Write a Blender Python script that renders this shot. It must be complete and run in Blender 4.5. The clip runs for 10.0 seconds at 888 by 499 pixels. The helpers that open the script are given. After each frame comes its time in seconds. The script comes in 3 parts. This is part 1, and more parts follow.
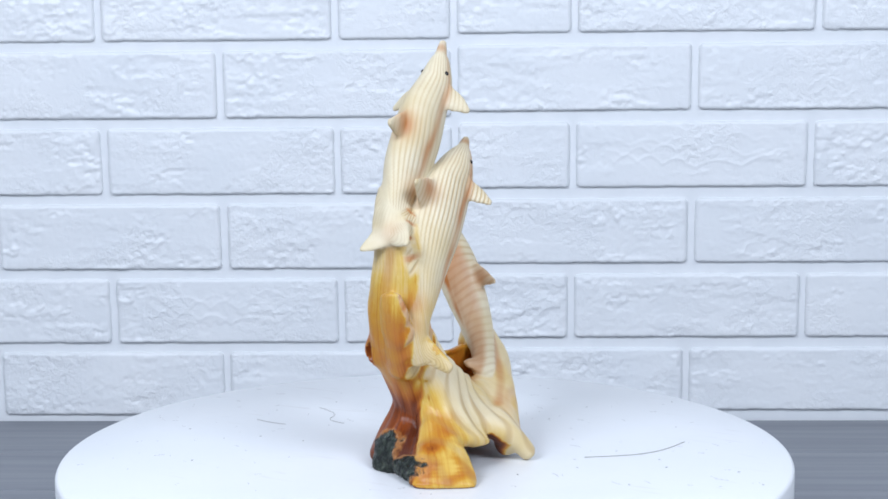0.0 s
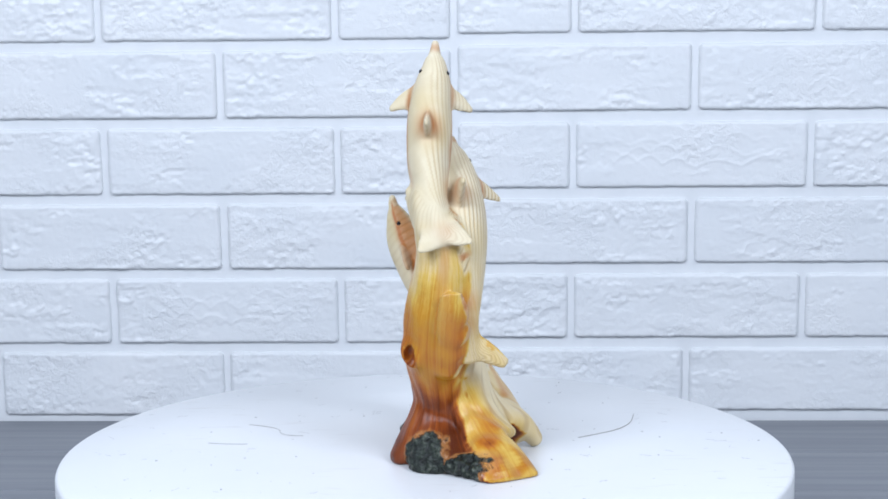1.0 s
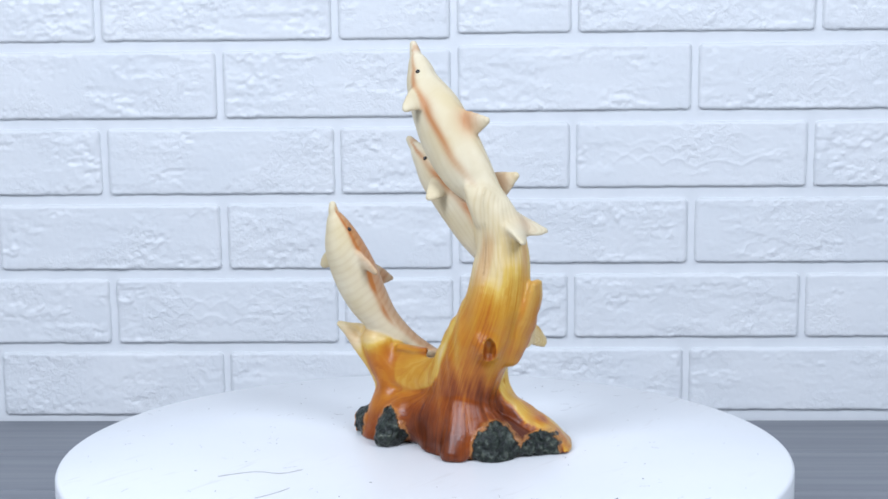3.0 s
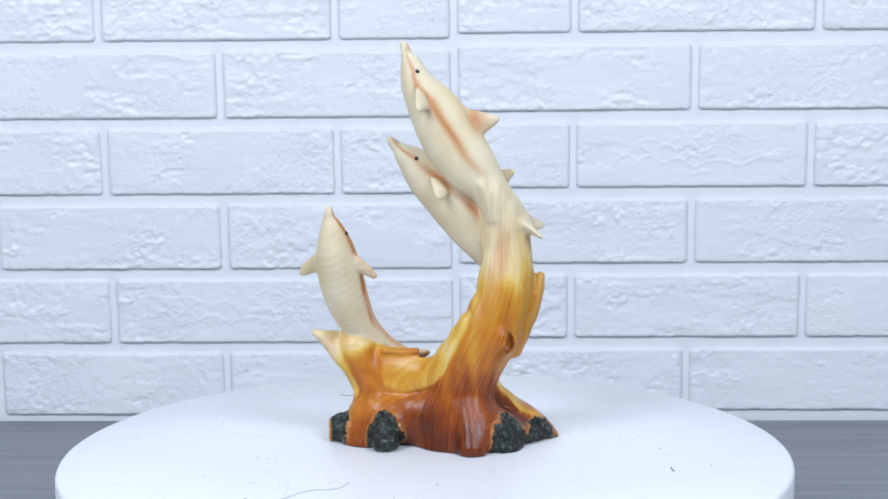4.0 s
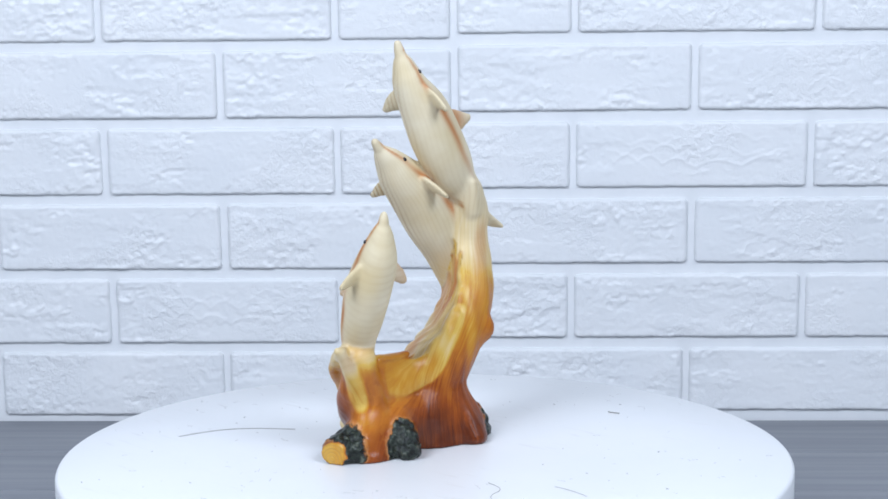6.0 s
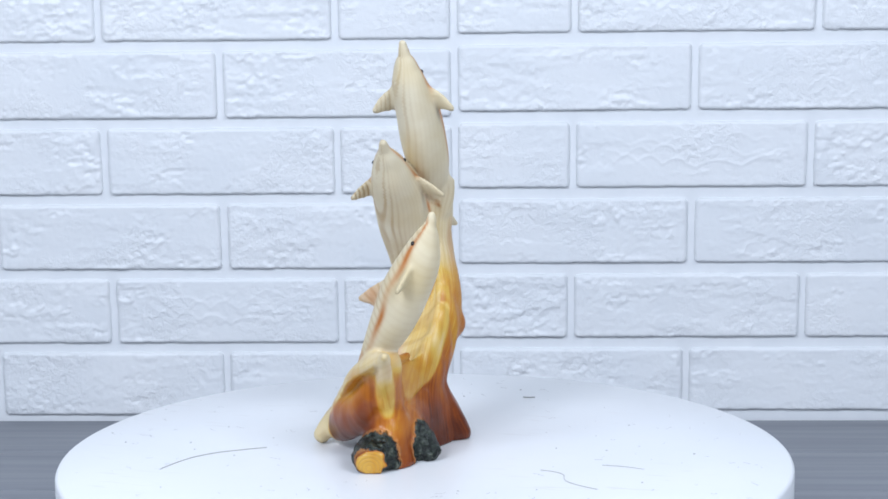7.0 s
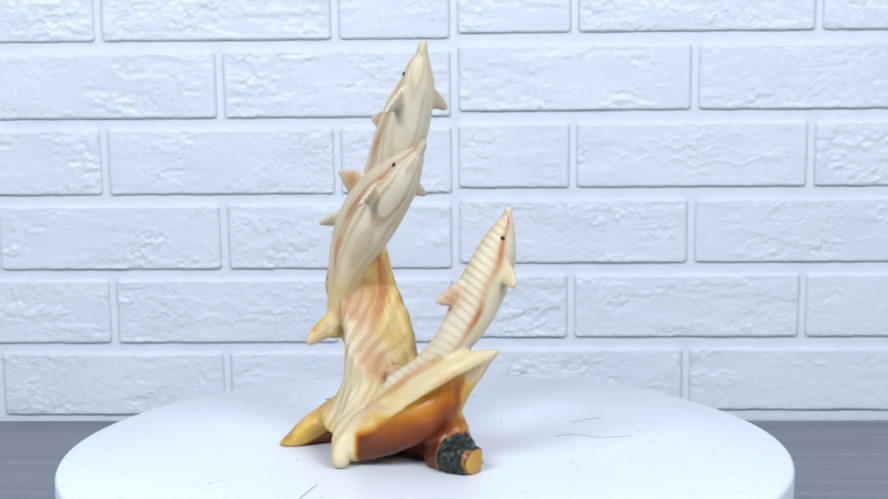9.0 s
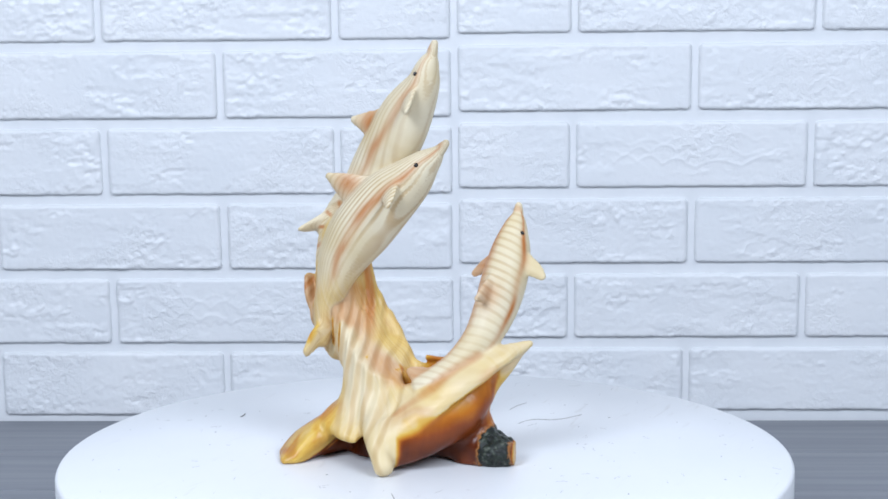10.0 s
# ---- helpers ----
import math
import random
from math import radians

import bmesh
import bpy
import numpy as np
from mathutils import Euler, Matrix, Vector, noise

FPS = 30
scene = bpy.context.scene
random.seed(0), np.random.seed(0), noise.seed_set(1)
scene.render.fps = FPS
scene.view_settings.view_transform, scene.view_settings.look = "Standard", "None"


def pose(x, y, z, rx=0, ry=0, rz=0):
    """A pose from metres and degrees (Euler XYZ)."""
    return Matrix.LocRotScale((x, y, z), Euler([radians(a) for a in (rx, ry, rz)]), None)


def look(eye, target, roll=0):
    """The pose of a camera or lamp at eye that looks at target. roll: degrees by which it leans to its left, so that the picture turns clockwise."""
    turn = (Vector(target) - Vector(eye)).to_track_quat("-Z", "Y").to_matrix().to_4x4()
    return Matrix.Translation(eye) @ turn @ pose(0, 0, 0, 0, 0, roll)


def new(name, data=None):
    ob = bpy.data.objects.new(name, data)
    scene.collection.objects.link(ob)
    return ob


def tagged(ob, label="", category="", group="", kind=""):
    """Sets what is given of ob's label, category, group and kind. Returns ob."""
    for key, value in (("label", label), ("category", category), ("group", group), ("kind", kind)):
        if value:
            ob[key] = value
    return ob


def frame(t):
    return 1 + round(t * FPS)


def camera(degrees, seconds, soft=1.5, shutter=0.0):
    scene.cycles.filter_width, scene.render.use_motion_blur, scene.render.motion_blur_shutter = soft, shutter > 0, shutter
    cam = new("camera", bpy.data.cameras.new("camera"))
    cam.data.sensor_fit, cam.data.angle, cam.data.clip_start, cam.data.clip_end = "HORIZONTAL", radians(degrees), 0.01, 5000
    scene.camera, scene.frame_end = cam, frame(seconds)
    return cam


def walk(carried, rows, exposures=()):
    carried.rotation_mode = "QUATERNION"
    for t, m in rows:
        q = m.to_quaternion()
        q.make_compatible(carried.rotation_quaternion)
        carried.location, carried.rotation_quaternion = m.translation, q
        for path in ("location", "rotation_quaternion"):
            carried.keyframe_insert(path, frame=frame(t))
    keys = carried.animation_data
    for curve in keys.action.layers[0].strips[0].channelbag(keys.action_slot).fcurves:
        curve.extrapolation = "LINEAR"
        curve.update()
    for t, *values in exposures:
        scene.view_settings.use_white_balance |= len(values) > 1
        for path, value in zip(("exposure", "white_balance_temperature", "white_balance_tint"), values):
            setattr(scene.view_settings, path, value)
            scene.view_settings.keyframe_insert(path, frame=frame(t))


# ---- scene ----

# ---------- camera ----------
H, TILT = 0.2252, 0.1247
EYE = (0.0, 0.0, H)
cam = camera(33.906, 10.0, soft=1.65)
VIEW = look(EYE, (0.0, math.cos(TILT), H - math.sin(TILT)), -0.516)
walk(cam, [(0.0, VIEW), (10.0, VIEW)])

# turntable axis, disc top at z = 0, turn in degrees a second
AXIS = (-0.0119, 0.8463)
SPIN = 27.4365
DISC_R = 0.2138
TABLE_Z = -0.1157

# ---------- light ----------
world = bpy.data.worlds.new("world")
world.use_nodes = True
world.node_tree.nodes["Background"].inputs[0].default_value = (0.75, 0.87, 1.0, 1)
world.node_tree.nodes["Background"].inputs[1].default_value = 0.3
scene.world = world
scene.view_settings.exposure = 0.0


def softbox(name, eye, target, size, power, colour):
    data = bpy.data.lights.new(name, "AREA")
    data.shape, data.size, data.energy, data.color = "SQUARE", size, power, colour
    ob = new(name, data)
    ob.matrix_world = look(eye, target)
    return ob


COOL = (0.765, 0.852, 1.0)
softbox("softbox_left", (-0.7, -0.1, 0.95), (0.0, 1.05, 0.08), 0.6, 19.8, COOL)
softbox("softbox_right", (0.7, -0.1, 0.95), (0.0, 1.05, 0.08), 0.6, 16.4, COOL)


# ---------- material helpers ----------
def material(name):
    m = bpy.data.materials.new(name)
    m.use_nodes = True
    return m, m.node_tree.nodes, m.node_tree.links, m.node_tree.nodes["Principled BSDF"]


def add(nodes, kind, **values):
    n = nodes.new(kind)
    for key, value in values.items():
        n.inputs[key].default_value = value
    return n


def ramp(nodes, stops):
    n = nodes.new("ShaderNodeValToRGB")
    e = n.color_ramp.elements
    while len(e) < len(stops):
        e.new(0.5)
    for el, (p, c) in zip(e, stops):
        el.position, el.color = p, (*c, 1)
    return n


def mix(nodes, links, fac, a, b):
    n = nodes.new("ShaderNodeMix")
    n.data_type = "RGBA"
    for socket, value in ((n.inputs["Factor"], fac), (n.inputs["A"], a), (n.inputs["B"], b)):
        if isinstance(value, tuple):
            socket.default_value = (*value, 1)
        elif isinstance(value, float):
            socket.default_value = value
        else:
            links.new(value, socket)
    return n.outputs["Result"]


def maths(nodes, links, op, a, b=None):
    n = nodes.new("ShaderNodeMath")
    n.operation = op
    for socket, value in zip(n.inputs, (a, b)):
        if value is None:
            continue
        if isinstance(value, (int, float)):
            socket.default_value = value
        else:
            links.new(value, socket)
    return n.outputs[0]


def white_foam():
    m, nodes, links, bsdf = material("white_painted_brick")
    co = nodes.new("ShaderNodeTexCoord")
    info = nodes.new("ShaderNodeObjectInfo")
    shift = nodes.new("ShaderNodeVectorMath")
    shift.operation = "MULTIPLY_ADD"
    links.new(info.outputs["Random"], shift.inputs[0])
    shift.inputs[1].default_value = (7.0, 3.0, 5.0)
    links.new(co.outputs["Object"], shift.inputs[2])
    patch = add(nodes, "ShaderNodeTexNoise", Scale=14.0, Detail=2.0)
    fine = add(nodes, "ShaderNodeTexNoise", Scale=260.0, Detail=4.0, Roughness=0.6)
    crack = add(nodes, "ShaderNodeTexNoise", Scale=150.0, Detail=4.0, Roughness=0.6, Distortion=0.2)
    layer = add(nodes, "ShaderNodeTexNoise", Scale=20.0, Detail=4.0, Roughness=0.55, Distortion=0.3)
    tone = add(nodes, "ShaderNodeTexNoise", Scale=9.0, Detail=3.0)
    for n in (patch, fine, crack, layer, tone):
        links.new(shift.outputs[0], n.inputs["Vector"])
    mask = ramp(nodes, [(0.46, (0, 0, 0)), (0.60, (1, 1, 1))])
    links.new(patch.outputs["Fac"], mask.inputs[0])
    crease = ramp(nodes, [(0.40, (0, 0, 0)), (0.55, (1, 1, 1)), (0.68, (0.5, 0.5, 0.5))])
    links.new(crack.outputs["Fac"], crease.inputs[0])
    # flaked layers with sharp steps
    step = ramp(nodes, [(0.44, (0, 0, 0)), (0.465, (0.5, 0.5, 0.5)), (0.57, (0.55, 0.55, 0.55)), (0.59, (1, 1, 1))])
    links.new(layer.outputs["Fac"], step.inputs[0])
    h = maths(nodes, links, "MULTIPLY", mask.outputs[0], crease.outputs[0])
    h = maths(nodes, links, "ADD", h, maths(nodes, links, "MULTIPLY", step.outputs[0], 0.15))
    h = maths(nodes, links, "ADD", h, maths(nodes, links, "MULTIPLY", fine.outputs["Fac"], 0.25))
    bump = add(nodes, "ShaderNodeBump", Strength=0.45, Distance=0.0010)
    links.new(h, bump.inputs["Height"])
    links.new(bump.outputs[0], bsdf.inputs["Normal"])
    c = ramp(nodes, [(0.3, (0.77, 0.785, 0.80)), (0.7, (0.82, 0.825, 0.83))])
    links.new(tone.outputs["Fac"], c.inputs[0])
    links.new(c.outputs[0], bsdf.inputs["Base Color"])
    bsdf.inputs["Roughness"].default_value = 0.42
    return m


def white_joint():
    m, nodes, links, bsdf = material("white_painted_joint")
    co = nodes.new("ShaderNodeTexCoord")
    fine = add(nodes, "ShaderNodeTexNoise", Scale=60.0, Detail=4.0)
    links.new(co.outputs["Object"], fine.inputs["Vector"])
    bump = add(nodes, "ShaderNodeBump", Strength=0.25, Distance=0.001)
    links.new(fine.outputs["Fac"], bump.inputs["Height"])
    links.new(bump.outputs[0], bsdf.inputs["Normal"])
    c = ramp(nodes, [(0.3, (0.755, 0.77, 0.785)), (0.7, (0.79, 0.80, 0.81))])
    links.new(fine.outputs["Fac"], c.inputs[0])
    links.new(c.outputs[0], bsdf.inputs["Base Color"])
    bsdf.inputs["Roughness"].default_value = 0.5
    return m


def plain_paint(name, colour, rough=0.7):
    m, nodes, links, bsdf = material(name)
    co = nodes.new("ShaderNodeTexCoord")
    n = add(nodes, "ShaderNodeTexNoise", Scale=6.0, Detail=5.0)
    links.new(co.outputs["Object"], n.inputs["Vector"])
    c = ramp(nodes, [(0.3, tuple(v * 0.93 for v in colour)), (0.7, colour)])
    links.new(n.outputs["Fac"], c.inputs[0])
    links.new(c.outputs[0], bsdf.inputs["Base Color"])
    bsdf.inputs["Roughness"].default_value = rough
    return m


def disc_plastic():
    m, nodes, links, bsdf = material("scuffed_white_plastic")
    co = nodes.new("ShaderNodeTexCoord")
    a = add(nodes, "ShaderNodeTexNoise", Scale=7.0, Detail=5.0)
    b = add(nodes, "ShaderNodeTexNoise", Scale=130.0, Detail=3.0)
    stretch = nodes.new("ShaderNodeMapping")
    stretch.inputs["Scale"].default_value = (30.0, 160.0, 1.0)
    stretch.inputs["Rotation"].default_value = (0, 0, 0.7)
    s = add(nodes, "ShaderNodeTexNoise", Scale=1.0, Detail=3.0, Distortion=0.6)
    links.new(co.outputs["Object"], a.inputs["Vector"])
    links.new(co.outputs["Object"], b.inputs["Vector"])
    links.new(co.outputs["Object"], stretch.inputs[0])
    links.new(stretch.outputs[0], s.inputs["Vector"])
    c = ramp(nodes, [(0.3, (0.74, 0.75, 0.76)), (0.65, (0.785, 0.785, 0.79))])
    links.new(a.outputs["Fac"], c.inputs[0])
    scuff = ramp(nodes, [(0.62, (0, 0, 0)), (0.74, (1, 1, 1))])
    links.new(s.outputs["Fac"], scuff.inputs[0])
    where = ramp(nodes, [(0.46, (0, 0, 0)), (0.60, (0.55, 0.55, 0.55))])
    links.new(a.outputs["Fac"], where.inputs[0])
    f = maths(nodes, links, "MULTIPLY", scuff.outputs[0], where.outputs[0])
    links.new(mix(nodes, links, f, c.outputs[0], (0.62, 0.60, 0.58)), bsdf.inputs["Base Color"])
    bsdf.inputs["Roughness"].default_value = 0.38
    bump = add(nodes, "ShaderNodeBump", Strength=0.12, Distance=0.001)
    links.new(b.outputs["Fac"], bump.inputs["Height"])
    links.new(bump.outputs[0], bsdf.inputs["Normal"])
    return m


def grey_wood():
    m, nodes, links, bsdf = material("grey_stained_wood")
    co = nodes.new("ShaderNodeTexCoord")
    info = nodes.new("ShaderNodeObjectInfo")
    shift = nodes.new("ShaderNodeVectorMath")
    shift.operation = "MULTIPLY_ADD"
    links.new(info.outputs["Random"], shift.inputs[0])
    shift.inputs[1].default_value = (5.0, 2.0, 0.0)
    links.new(co.outputs["Object"], shift.inputs[2])
    stretch = nodes.new("ShaderNodeMapping")
    stretch.inputs["Scale"].default_value = (3.0, 90.0, 20.0)
    links.new(shift.outputs[0], stretch.inputs[0])
    g = add(nodes, "ShaderNodeTexNoise", Scale=1.0, Detail=6.0, Distortion=0.5)
    links.new(stretch.outputs[0], g.inputs["Vector"])
    c = ramp(nodes, [(0.25, (0.19, 0.20, 0.225)), (0.55, (0.235, 0.245, 0.27)), (0.8, (0.28, 0.29, 0.31))])
    links.new(g.outputs["Fac"], c.inputs[0])
    links.new(c.outputs[0], bsdf.inputs["Base Color"])
    bsdf.inputs["Roughness"].default_value = 0.5
    bump = add(nodes, "ShaderNodeBump", Strength=0.15, Distance=0.0008)
    links.new(g.outputs["Fac"], bump.inputs["Height"])
    links.new(bump.outputs[0], bsdf.inputs["Normal"])
    return m


def carved_resin():
    """Cream wood-grain paint that runs into amber and red-brown stain and dark bark, led by the mesh's own masks."""
    m, nodes, links, bsdf = material("painted_wood_effect_resin")

    def field(name):
        n = nodes.new("ShaderNodeAttribute")
        n.attribute_name = name
        return n.outputs["Fac"]

    co = nodes.new("ShaderNodeTexCoord")
    blot = add(nodes, "ShaderNodeTexNoise", Scale=45.0, Detail=4.0)
    fine = add(nodes, "ShaderNodeTexNoise", Scale=330.0, Detail=4.0)
    # streaks that follow the wood up the trunk
    along = nodes.new("ShaderNodeCombineXYZ")
    links.new(maths(nodes, links, "MULTIPLY", field("flow"), 10.0), along.inputs[0])
    links.new(maths(nodes, links, "MULTIPLY", field("flow_length"), 4.0), along.inputs[1])
    streak = add(nodes, "ShaderNodeTexNoise", Scale=1.0, Detail=6.0, Roughness=0.6, Distortion=1.1)
    for n in (blot, fine):
        links.new(co.outputs["Object"], n.inputs["Vector"])
    links.new(along.outputs[0], streak.inputs["Vector"])
    warp = add(nodes, "ShaderNodeTexNoise", Scale=42.0, Detail=0.0)
    links.new(co.outputs["Object"], warp.inputs["Vector"])
    # grain lines
    g = maths(nodes, links, "ADD", field("grain"), maths(nodes, links, "MULTIPLY", warp.outputs["Fac"], 1.1))
    wave = maths(nodes, links, "SINE", maths(nodes, links, "MULTIPLY", g, 6.2832))
    wave = maths(nodes, links, "MULTIPLY_ADD", wave, 0.5)
    wave.node.inputs[2].default_value = 0.5
    line = ramp(nodes, [(0.45, (0, 0, 0)), (0.95, (1, 1, 1))])
    links.new(wave, line.inputs[0])
    faint = add(nodes, "ShaderNodeTexNoise", Scale=38.0, Detail=2.0)
    links.new(co.outputs["Object"], faint.inputs["Vector"])
    fade = ramp(nodes, [(0.36, (0.5, 0.5, 0.5)), (0.6, (1, 1, 1))])
    links.new(faint.outputs["Fac"], fade.inputs[0])
    lines = maths(nodes, links, "MULTIPLY", maths(nodes, links, "MULTIPLY", line.outputs[0], field("grain_depth")), fade.outputs[0])
    cream = ramp(nodes, [(0.3, (0.65, 0.545, 0.36)), (0.7, (0.745, 0.66, 0.485))])
    links.new(blot.outputs["Fac"], cream.inputs[0])
    tint = add(nodes, "ShaderNodeTexNoise", Scale=26.0, Detail=3.0)
    links.new(co.outputs["Object"], tint.inputs["Vector"])
    shade = ramp(nodes, [(0.45, (0, 0, 0)), (0.68, (0.5, 0.5, 0.5))])
    links.new(tint.outputs["Fac"], shade.inputs[0])
    base = mix(nodes, links, maths(nodes, links, "MULTIPLY", lines, 0.55), cream.outputs[0], (0.47, 0.31, 0.15))
    base = mix(nodes, links, shade.outputs[0], base, (0.60, 0.46, 0.22))
    # stain from amber to deep red-brown
    stain_in = maths(nodes, links, "ADD", field("stain"), maths(nodes, links, "MULTIPLY", maths(nodes, links, "MULTIPLY", maths(nodes, links, "SUBTRACT", streak.outputs["Fac"], 0.5), 0.62), field("flow_depth")))
    stain = ramp(nodes, [(0.0, (0.70, 0.53, 0.28)), (0.2, (0.64, 0.42, 0.09)), (0.4, (0.52, 0.24, 0.025)), (0.6, (0.43, 0.135, 0.014)), (0.8, (0.23, 0.048, 0.006)), (1.0, (0.085, 0.016, 0.004))])
    stain_in = maths(nodes, links, "ADD", stain_in, maths(nodes, links, "MULTIPLY", maths(nodes, links, "SUBTRACT", blot.outputs["Fac"], 0.5), 0.4))
    links.new(stain_in, stain.inputs[0])
    cover = ramp(nodes, [(0.0, (0, 0, 0)), (0.22, (1, 1, 1))])
    links.new(field("stain"), cover.inputs[0])
    base = mix(nodes, links, cover.outputs[0], base, stain.outputs[0])
    base = mix(nodes, links, maths(nodes, links, "MULTIPLY", lines, 0.34), base, (0.40, 0.235, 0.085))
    # reddish stripes and knots
    red_in = maths(nodes, links, "MULTIPLY", field("blush"), maths(nodes, links, "ADD", 0.75, maths(nodes, links, "MULTIPLY", streak.outputs["Fac"], 0.7)))
    red_in.node.use_clamp = True
    base = mix(nodes, links, red_in, base, (0.46, 0.165, 0.042))
    # bark
    fray = add(nodes, "ShaderNodeTexNoise", Scale=120.0, Detail=4.0, Roughness=0.6)
    links.new(co.outputs["Object"], fray.inputs["Vector"])
    bark_in = maths(nodes, links, "ADD", field("bark"), maths(nodes, links, "MULTIPLY", maths(nodes, links, "SUBTRACT", fray.outputs["Fac"], 0.5), 0.8))
    edge = ramp(nodes, [(0.42, (0, 0, 0)), (0.5, (1, 1, 1))])
    links.new(bark_in, edge.inputs[0])
    rim = ramp(nodes, [(0.30, (0, 0, 0)), (0.44, (0.6, 0.6, 0.6)), (0.5, (0, 0, 0))])
    links.new(bark_in, rim.inputs[0])
    base = mix(nodes, links, rim.outputs[0], base, (0.55, 0.25, 0.08))
    bark = ramp(nodes, [(0.38, (0.004, 0.006, 0.005)), (0.58, (0.022, 0.030, 0.022)), (0.72, (0.12, 0.13, 0.10))])
    links.new(fine.outputs["Fac"], bark.inputs[0])
    base = mix(nodes, links, edge.outputs[0], base, bark.outputs[0])
    links.new(base, bsdf.inputs["Base Color"])
    bsdf.inputs["Specular IOR Level"].default_value = 0.32
    rough = mix(nodes, links, cover.outputs[0], (0.5, 0.5, 0.5), (0.30, 0.30, 0.30))
    links.new(rough, bsdf.inputs["Roughness"])
    hgt = maths(nodes, links, "ADD", maths(nodes, links, "MULTIPLY", lines, -0.35), maths(nodes, links, "MULTIPLY", maths(nodes, links, "MULTIPLY", maths(nodes, links, "MULTIPLY", streak.outputs["Fac"], field("flow_depth")), cover.outputs[0]), 0.55))
    hgt = maths(nodes, links, "ADD", hgt, maths(nodes, links, "MULTIPLY", maths(nodes, links, "MULTIPLY", fine.outputs["Fac"], edge.outputs[0]), 3.0))
    bump = add(nodes, "ShaderNodeBump", Strength=0.7, Distance=0.001)
    links.new(hgt, bump.inputs["Height"])
    links.new(bump.outputs[0], bsdf.inputs["Normal"])
    return m


def gloss(name, colour, rough):
    m, nodes, links, bsdf = material(name)
    bsdf.inputs["Base Color"].default_value = (*colour, 1)
    bsdf.inputs["Roughness"].default_value = rough
    return m


M_BRICK, M_JOINT = white_foam(), white_joint()
M_ROOM = plain_paint("matt_wall_paint", (0.62, 0.64, 0.66))
M_FLOOR = plain_paint("grey_floor", (0.30, 0.29, 0.28), 0.5)
M_DISC, M_WOOD, M_RESIN = disc_plastic(), grey_wood(), carved_resin()
M_BASE = plain_paint("white_plastic", (0.80, 0.80, 0.81), 0.4)
M_EYE = gloss("black_gloss_paint", (0.012, 0.009, 0.008), 0.15)
M_HAIR = gloss("dark_fibre", (0.16, 0.14, 0.12), 0.6)
M_SPECK = gloss("grey_dust_and_scratches", (0.31, 0.295, 0.29), 0.8)


# ---------- mesh helpers ----------
def mesh_of(name, bm, mats, smooth=True):
    me = bpy.data.meshes.new(name)
    bm.normal_update()
    bm.to_mesh(me)
    bm.free()
    for mt in mats:
        me.materials.append(mt)
    for p in me.polygons:
        p.use_smooth = smooth
    return me


def part(name, bm, mat, parent, label="", m=None, smooth=True):
    ob = new(name, mesh_of(name, bm, [mat], smooth))
    ob.parent = parent
    if m is not None:
        ob.matrix_basis = m
    return tagged(ob, label)


def box(bm, lo, hi, bevel=0.0):
    r = bmesh.ops.create_cube(bm, size=1.0)
    c = [(a + b) / 2 for a, b in zip(lo, hi)]
    s = [b - a for a, b in zip(lo, hi)]
    for v in r["verts"]:
        v.co = Vector([v.co[i] * s[i] + c[i] for i in range(3)])
    if bevel:
        edges = {e for v in r["verts"] for e in v.link_edges}
        bmesh.ops.bevel(bm, geom=list(edges), offset=bevel, segments=3, profile=0.5, affect="EDGES")


def lathe(bm, profile, steps=128):
    rings = [[bm.verts.new((r * math.cos(2 * math.pi * k / steps), r * math.sin(2 * math.pi * k / steps), z)) for k in range(steps)] for r, z in profile]
    for a, b in zip(rings, rings[1:]):
        for k in range(steps):
            bm.faces.new((a[k], a[(k + 1) % steps], b[(k + 1) % steps], b[k]))
    bm.faces.new(rings[-1])
    bm.faces.new(rings[0][::-1])


# ---------- brick panel wall ----------
PITCH, ROW = 0.22, 0.0723
SEAM = 0.0111
WALL = pose(0, 1.3688, 0.1, math.degrees(0.0503), 0, math.degrees(-0.0345))


def build_wall():
    bm = bmesh.new()
    box(bm, (-1.7, 0.006, -0.96), (1.7, 0.12, 1.75))
    wall = new("wall_north", mesh_of("wall_north", bm, [M_JOINT], False))
    wall.matrix_basis = WALL
    tagged(wall, "white painted brick-pattern wall panels with recessed joints", "wall", kind="structure")
    # two panels meet at a seam; their courses widen a little towards the top
    rng = random.Random(5)
    stretch = {1: ({1: 1.017, 2: 1.016, 3: 1.006, 4: 1.01, 5: 0.996, 6: 0.998}), -1: ({1: 1.008, 2: 1.0, 3: 1.007, 4: 1.004, 5: 1.003, 6: 1.014})}
    for side, z_first in ((1, 0.2928 - 0.1), (-1, 0.2896 - 0.1)):
        for row in range(-2, 7):
            z1 = z_first - (row - 1) * ROW + ROW / 2 - 0.0110
            z0 = z_first - (row - 1) * ROW - ROW / 2 - (0.0012 if side > 0 else 0.0025)
            joints = [0.0, 0.5, 1.5, 2.5] if row % 2 == 1 else [0.0, 1.0, 2.0, 3.0]
            wide = PITCH * stretch[side].get(row, 1.01)
            for number, (a, b) in enumerate(zip(joints, joints[1:])):
                x0, x1 = SEAM + side * a * wide, SEAM + side * b * wide
                gap = 0.0026 + rng.uniform(-0.0003, 0.0003)
                x0, x1 = min(x0, x1) + gap, max(x0, x1) - gap
                waves = number == 1 and (side, row) in ((1, 3), (-1, 5))
                make_brick(wall, x0, x1, z0, z1, rng, 0.0016 if row > 0 else 0.006, waves)


